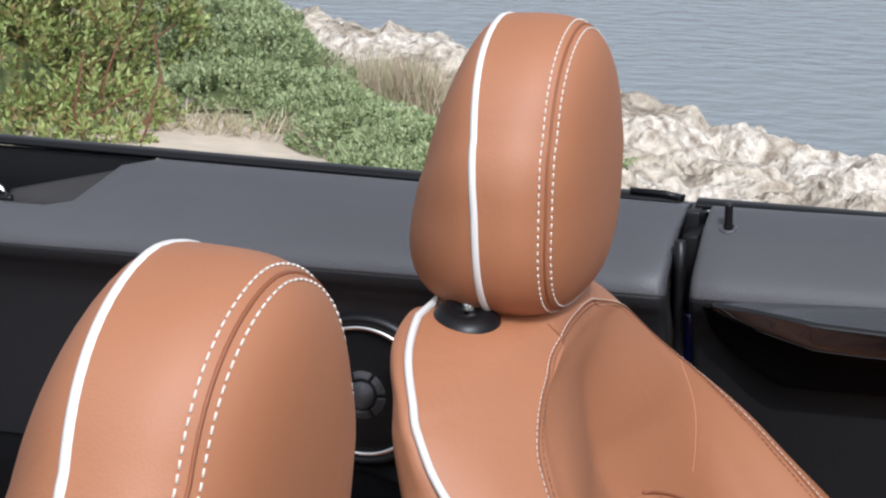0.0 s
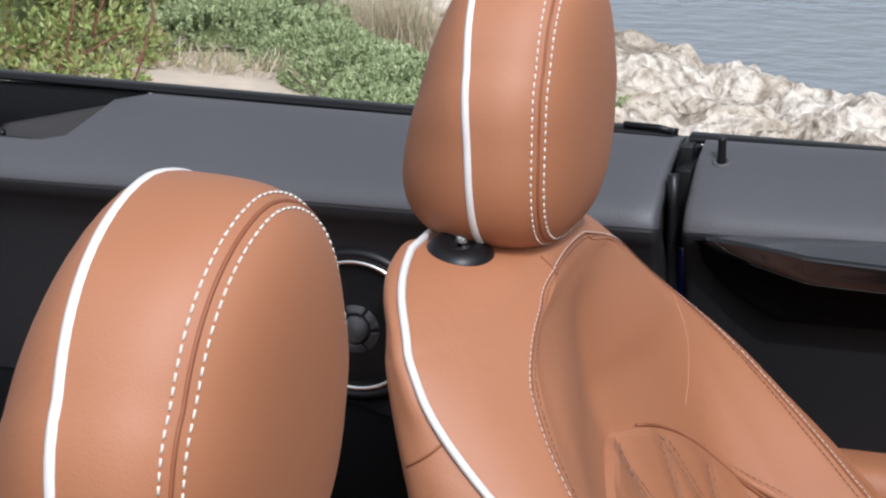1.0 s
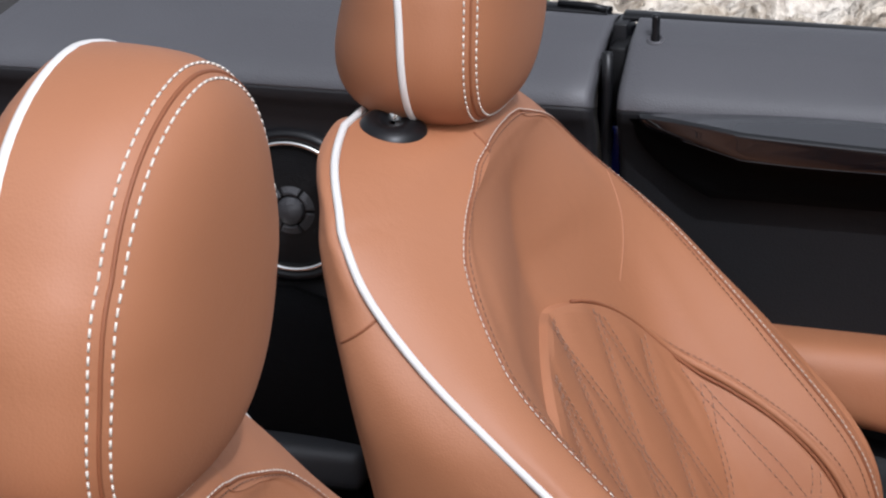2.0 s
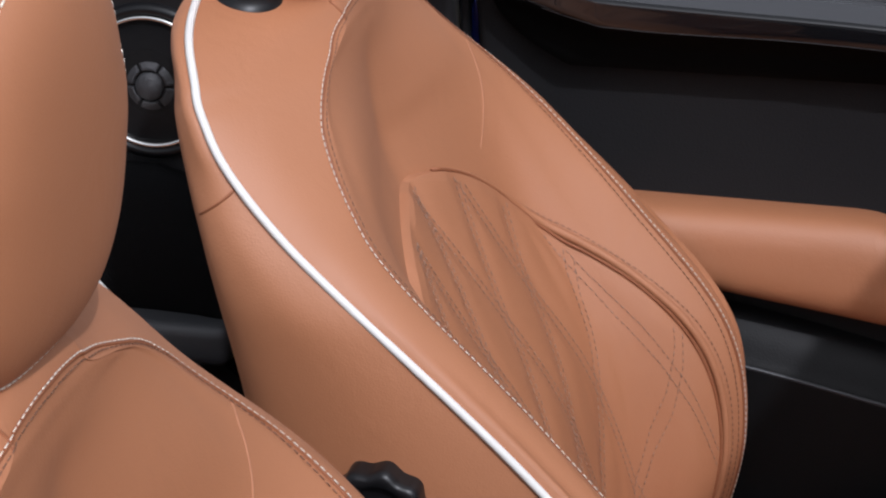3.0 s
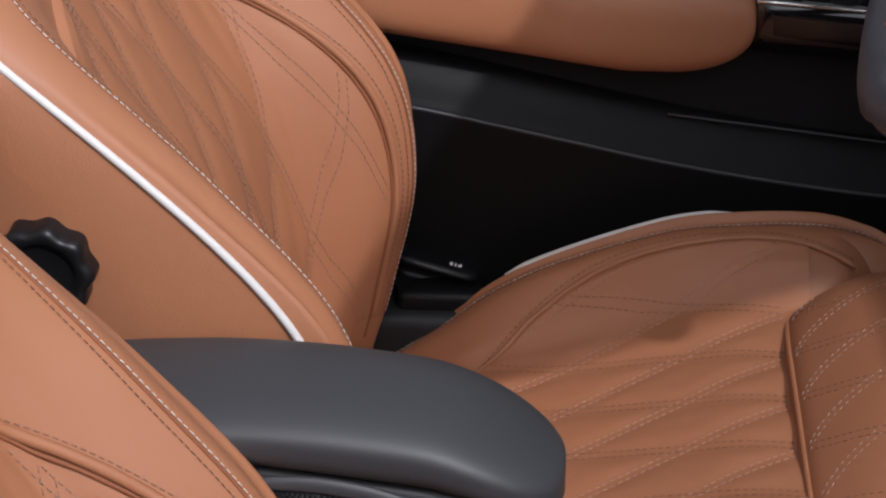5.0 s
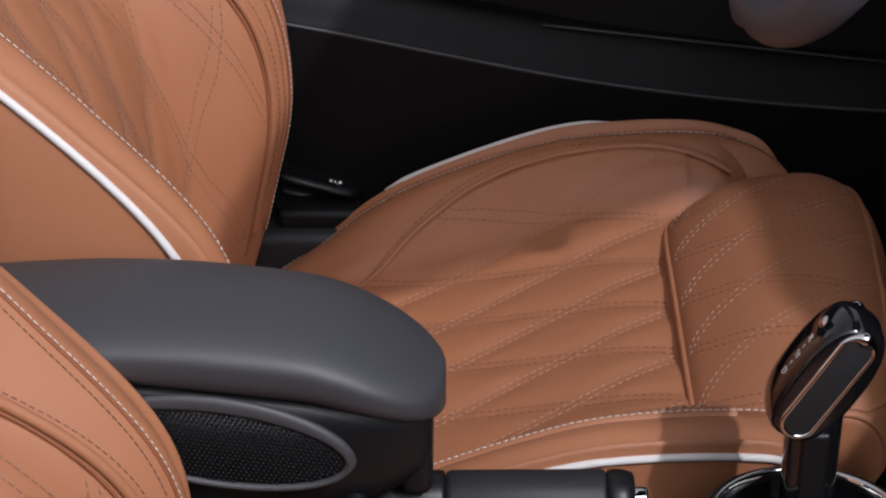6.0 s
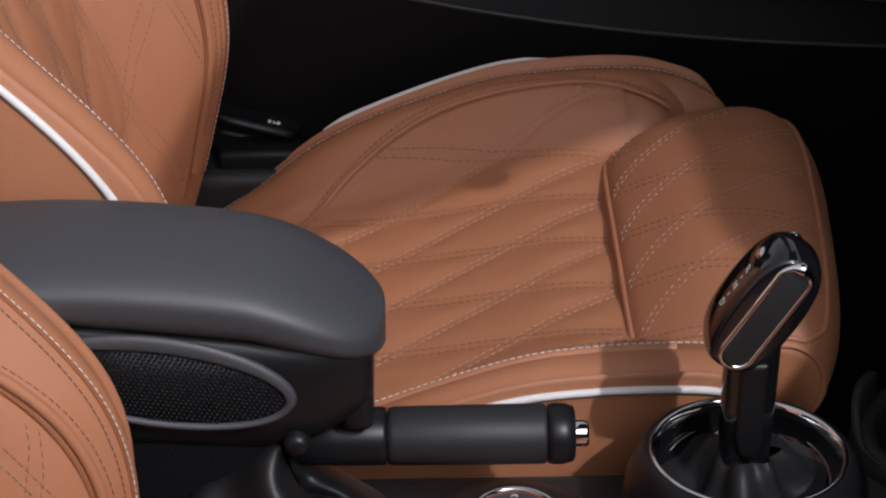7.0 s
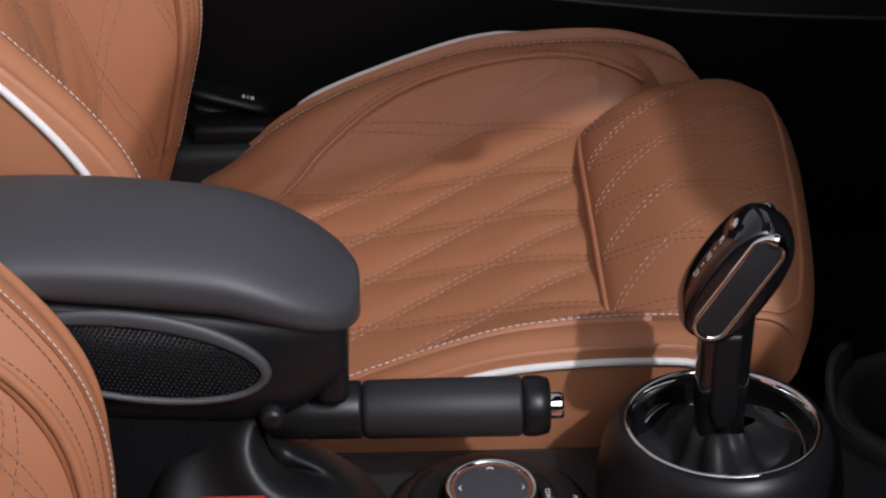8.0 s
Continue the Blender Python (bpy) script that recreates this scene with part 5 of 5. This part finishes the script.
ground = height_mesh("ground", spaced(-60, 60, 40), [-60, -30, -10, 0, 4.0], SAND, lambda x, y: 0.0)
tagged(ground, "pale sandy track beside the car", "ground", kind="structure")
track = height_mesh("track", spaced(-14, 6, 70), spaced(3.9, 9.4, 40), SAND, lambda x, y: ground_height(x, y) - .015)
tagged(track, "pale sandy track towards the shore", "ground", kind="structure")
rocks = height_mesh("shore_rocks", spaced(-7.5, 2.5, 350), spaced(5.9, 15.5, 330), ROCK, lambda x, y: ground_height(x, y) - (.25 if shore_distance(x, y) < -5.0 else 0))
tagged(rocks, "rough pale limestone shore rocks", "rocks", kind="structure")


def water_material():
    m = bpy.data.materials.new("sea_water")
    m.use_nodes = True
    nt = m.node_tree
    b = nt.nodes["Principled BSDF"]
    b.inputs["Base Color"].default_value = (.24, .27, .285, 1)
    b.inputs["Roughness"].default_value = .22
    tc = nt.nodes.new("ShaderNodeTexCoord")
    mp = nt.nodes.new("ShaderNodeMapping")
    mp.inputs["Scale"].default_value = (1.1, 1.7, 1)
    n = nt.nodes.new("ShaderNodeTexNoise")
    n.inputs["Scale"].default_value, n.inputs["Detail"].default_value = 2.2, 6
    nt.links.new(tc.outputs["Object"], mp.inputs["Vector"])
    nt.links.new(mp.outputs["Vector"], n.inputs["Vector"])
    bump = nt.nodes.new("ShaderNodeBump")
    bump.inputs["Strength"].default_value, bump.inputs["Distance"].default_value = .6, .22
    nt.links.new(n.outputs["Fac"], bump.inputs["Height"])
    nt.links.new(bump.outputs["Normal"], b.inputs["Normal"])
    return m


WATER = water_material()
sea = height_mesh("sea", [-900, -200, -60, -20, 0, 20, 60, 200, 900], [8, 30, 60, 120, 400, 2500], WATER, lambda x, y: -2.6)
tagged(sea, "rippled grey blue sea water", "water", kind="structure")


# ---------------------------------------------------------------- shrubs
def leaf_material(name, a, b, c):
    m = bpy.data.materials.new(name)
    m.use_nodes = True
    nt = m.node_tree
    p = nt.nodes["Principled BSDF"]
    p.inputs["Roughness"].default_value = .6
    g = nt.nodes.new("ShaderNodeNewGeometry")
    r = nt.nodes.new("ShaderNodeValToRGB")
    r.color_ramp.elements[0].color, r.color_ramp.elements[1].color = (*a, 1), (*c, 1)
    e = r.color_ramp.elements.new(.5)
    e.color = (*b, 1)
    nt.links.new(g.outputs["Random Per Island"], r.inputs["Fac"])
    nt.links.new(r.outputs["Color"], p.inputs["Base Color"])
    return m


BRIGHT = leaf_material("bright_shrub_leaf", (.21, .12, .055), (.22, .30, .08), (.39, .42, .16))
GREYGREEN = leaf_material("grey_green_leaf", (.16, .21, .095), (.29, .355, .165), (.41, .45, .245))
DRY = leaf_material("dry_grass", (.36, .28, .19), (.50, .42, .30), (.26, .27, .13))
TWIG = material("red_brown_twig", (.16, .06, .035), .8, vary=.3, vary_scale=20)


def leaves(name, count, where, length, width, mat, rng, parent):
    """Leaf blades, each folded along its middle, at places and directions from where(rng)."""
    verts, faces = [], []
    for _ in range(count):
        p, d = where(rng)
        d = d.normalized()
        side = d.cross(Vector((rng.gauss(0, 1), rng.gauss(0, 1), rng.gauss(0, 1)))).normalized()
        up = side.cross(d)
        l, w = length * rng.uniform(.6, 1.3), width * rng.uniform(.7, 1.3)
        n = len(verts)
        verts += [p, p + d * l * .5 + side * w + up * w * .3, p + d * l, p + d * l * .5 - side * w + up * w * .3, p + d * l * .55]
        faces += [(n, n + 1, n + 4), (n + 1, n + 2, n + 4), (n, n + 4, n + 3), (n + 4, n + 2, n + 3)]
    me = bpy.data.meshes.new(name)
    me.from_pydata([tuple(v) for v in verts], [], faces)
    me.materials.append(mat)
    ob = new(name, me)
    ob.parent = parent
    return tagged(ob, kind="stuff")


def shrub(name, label, blobs, count, length, width, mat, seed, twigs=0):
    """A shrub of sprigs: leaf whorls round many shoots that stick out of lumpy mounds."""
    rng = random.Random(seed)
    bush = thing(name, label, "shrub")
    weights = [b[3] * b[4] for b in blobs]
    shoots = []

    def shoot():
        cx, cy, cz, r, h = rng.choices(blobs, weights)[0]
        a = rng.uniform(0, 2 * math.pi)
        e = math.acos(rng.uniform(0, 1))
        n = Vector((math.cos(a) * math.sin(e), math.sin(a) * math.sin(e), math.cos(e)))
        lump = 1 + .22 * noise.noise(n * 2.5 + Vector((cx, cy, seed)))
        p = Vector((cx + n.x * r * lump, cy + n.y * r * lump, cz + n.z * h * lump))
        return p, (n + Vector((rng.gauss(0, .35), rng.gauss(0, .35), .6))).normalized()

    for _ in range(max(1, count // 9)):
        shoots.append(shoot())

    def where(g):
        p, d = g.choice(shoots)
        k = g.random()
        q = p + d * (k * 2.2 - 1.2) * length
        out = Vector((g.gauss(0, 1), g.gauss(0, 1), g.gauss(0, 1)))
        out = (out - d * out.dot(d)).normalized()
        return q, out * (1.2 - k * .6) + d * (.5 + k)
    leaves("foliage", count, where, length, width, mat, rng, bush)
    # solid cores, coloured as the shade inside the shrub
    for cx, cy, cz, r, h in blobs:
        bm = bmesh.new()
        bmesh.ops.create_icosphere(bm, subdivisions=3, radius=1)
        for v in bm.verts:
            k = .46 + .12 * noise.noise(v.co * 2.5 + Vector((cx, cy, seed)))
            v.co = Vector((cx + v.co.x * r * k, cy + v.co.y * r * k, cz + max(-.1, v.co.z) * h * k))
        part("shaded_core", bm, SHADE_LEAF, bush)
    for _ in range(twigs):
        p, d = shoot()
        bm = bmesh.new()
        bend = Vector((rng.gauss(.35, .25), rng.gauss(0, .25), .15))
        tube(bm, [p - d * .15, p + d * .05, p + (d + bend) * .22], lambda f: .006 - .003 * f, 5)
        part("twig", bm, TWIG, bush)
    return bush


# darker green: the shade between the leaves is put into this colour
SHADE_LEAF = material("inner_foliage_shade", (.105, .125, .045), .9, vary=.5, vary_scale=12, grain=.5, grain_scale=30)
shrub("tall_shrub", "tall bright green leafy shrub with reddish stems", [(-3.48, 5.70, -.10, .46, .56), (-4.15, 5.85, -.10, .75, .85), (-3.40, 6.30, -.10, .42, .60), (-3.02, 5.48, -.06, .27, .17), (-3.30, 5.20, -.06, .30, .16), (-2.86, 5.14, -.05, .17, .09), (-4.3, 6.9, -.1, .7, 1.0)], 72000, .031, .0066, BRIGHT, 1, 30)
shrub("low_shrub", "low grey green leafy shrub on the slope", [(-2.78, 6.05, -.08, .31, .16), (-2.98, 6.50, -.08, .38, .24), (-3.22, 7.0, -.10, .40, .27), (-2.58, 6.28, -.12, .22, .14), (-3.62, 7.6, -.15, .45, .36), (-2.80, 6.75, -.15, .26, .16)], 62000, .019, .0046, GREYGREEN, 2)
shrub("creeping_shrub", "creeping green ground cover beside the track", [(-2.10, 5.62, -.07, .24, .10), (-1.84, 5.38, -.07, .26, .11), (-1.66, 5.05, -.05, .26, .08), (-2.34, 5.88, -.09, .24, .12), (-1.52, 5.5, -.1, .3, .10), (-1.86, 5.06, -.05, .16, .06)], 46000, .018, .0044, GREYGREEN, 3)
grass_rng = random.Random(5)
dry = thing("dry_grass", "dry straw coloured grass at the rock edge", "grass")
leaves("grass_cover", 5000, lambda g: (lambda x, y: (Vector((x, y, ground_height(x, y) - .02)), Vector((g.gauss(0, .30), g.gauss(0, .30), 1))))(g.gauss(-2.47, .16), g.uniform(6.7, 7.5)), .26, .003, DRY, grass_rng, dry)
leaves("grass_cover", 420, lambda g: (lambda x, y: (Vector((x, y, ground_height(x, y) - .02)), Vector((g.gauss(0, .6), g.gauss(0, .6), 1))))(g.uniform(-2.95, -2.15), g.uniform(5.45, 5.75)), .09, .003, DRY, grass_rng, dry)
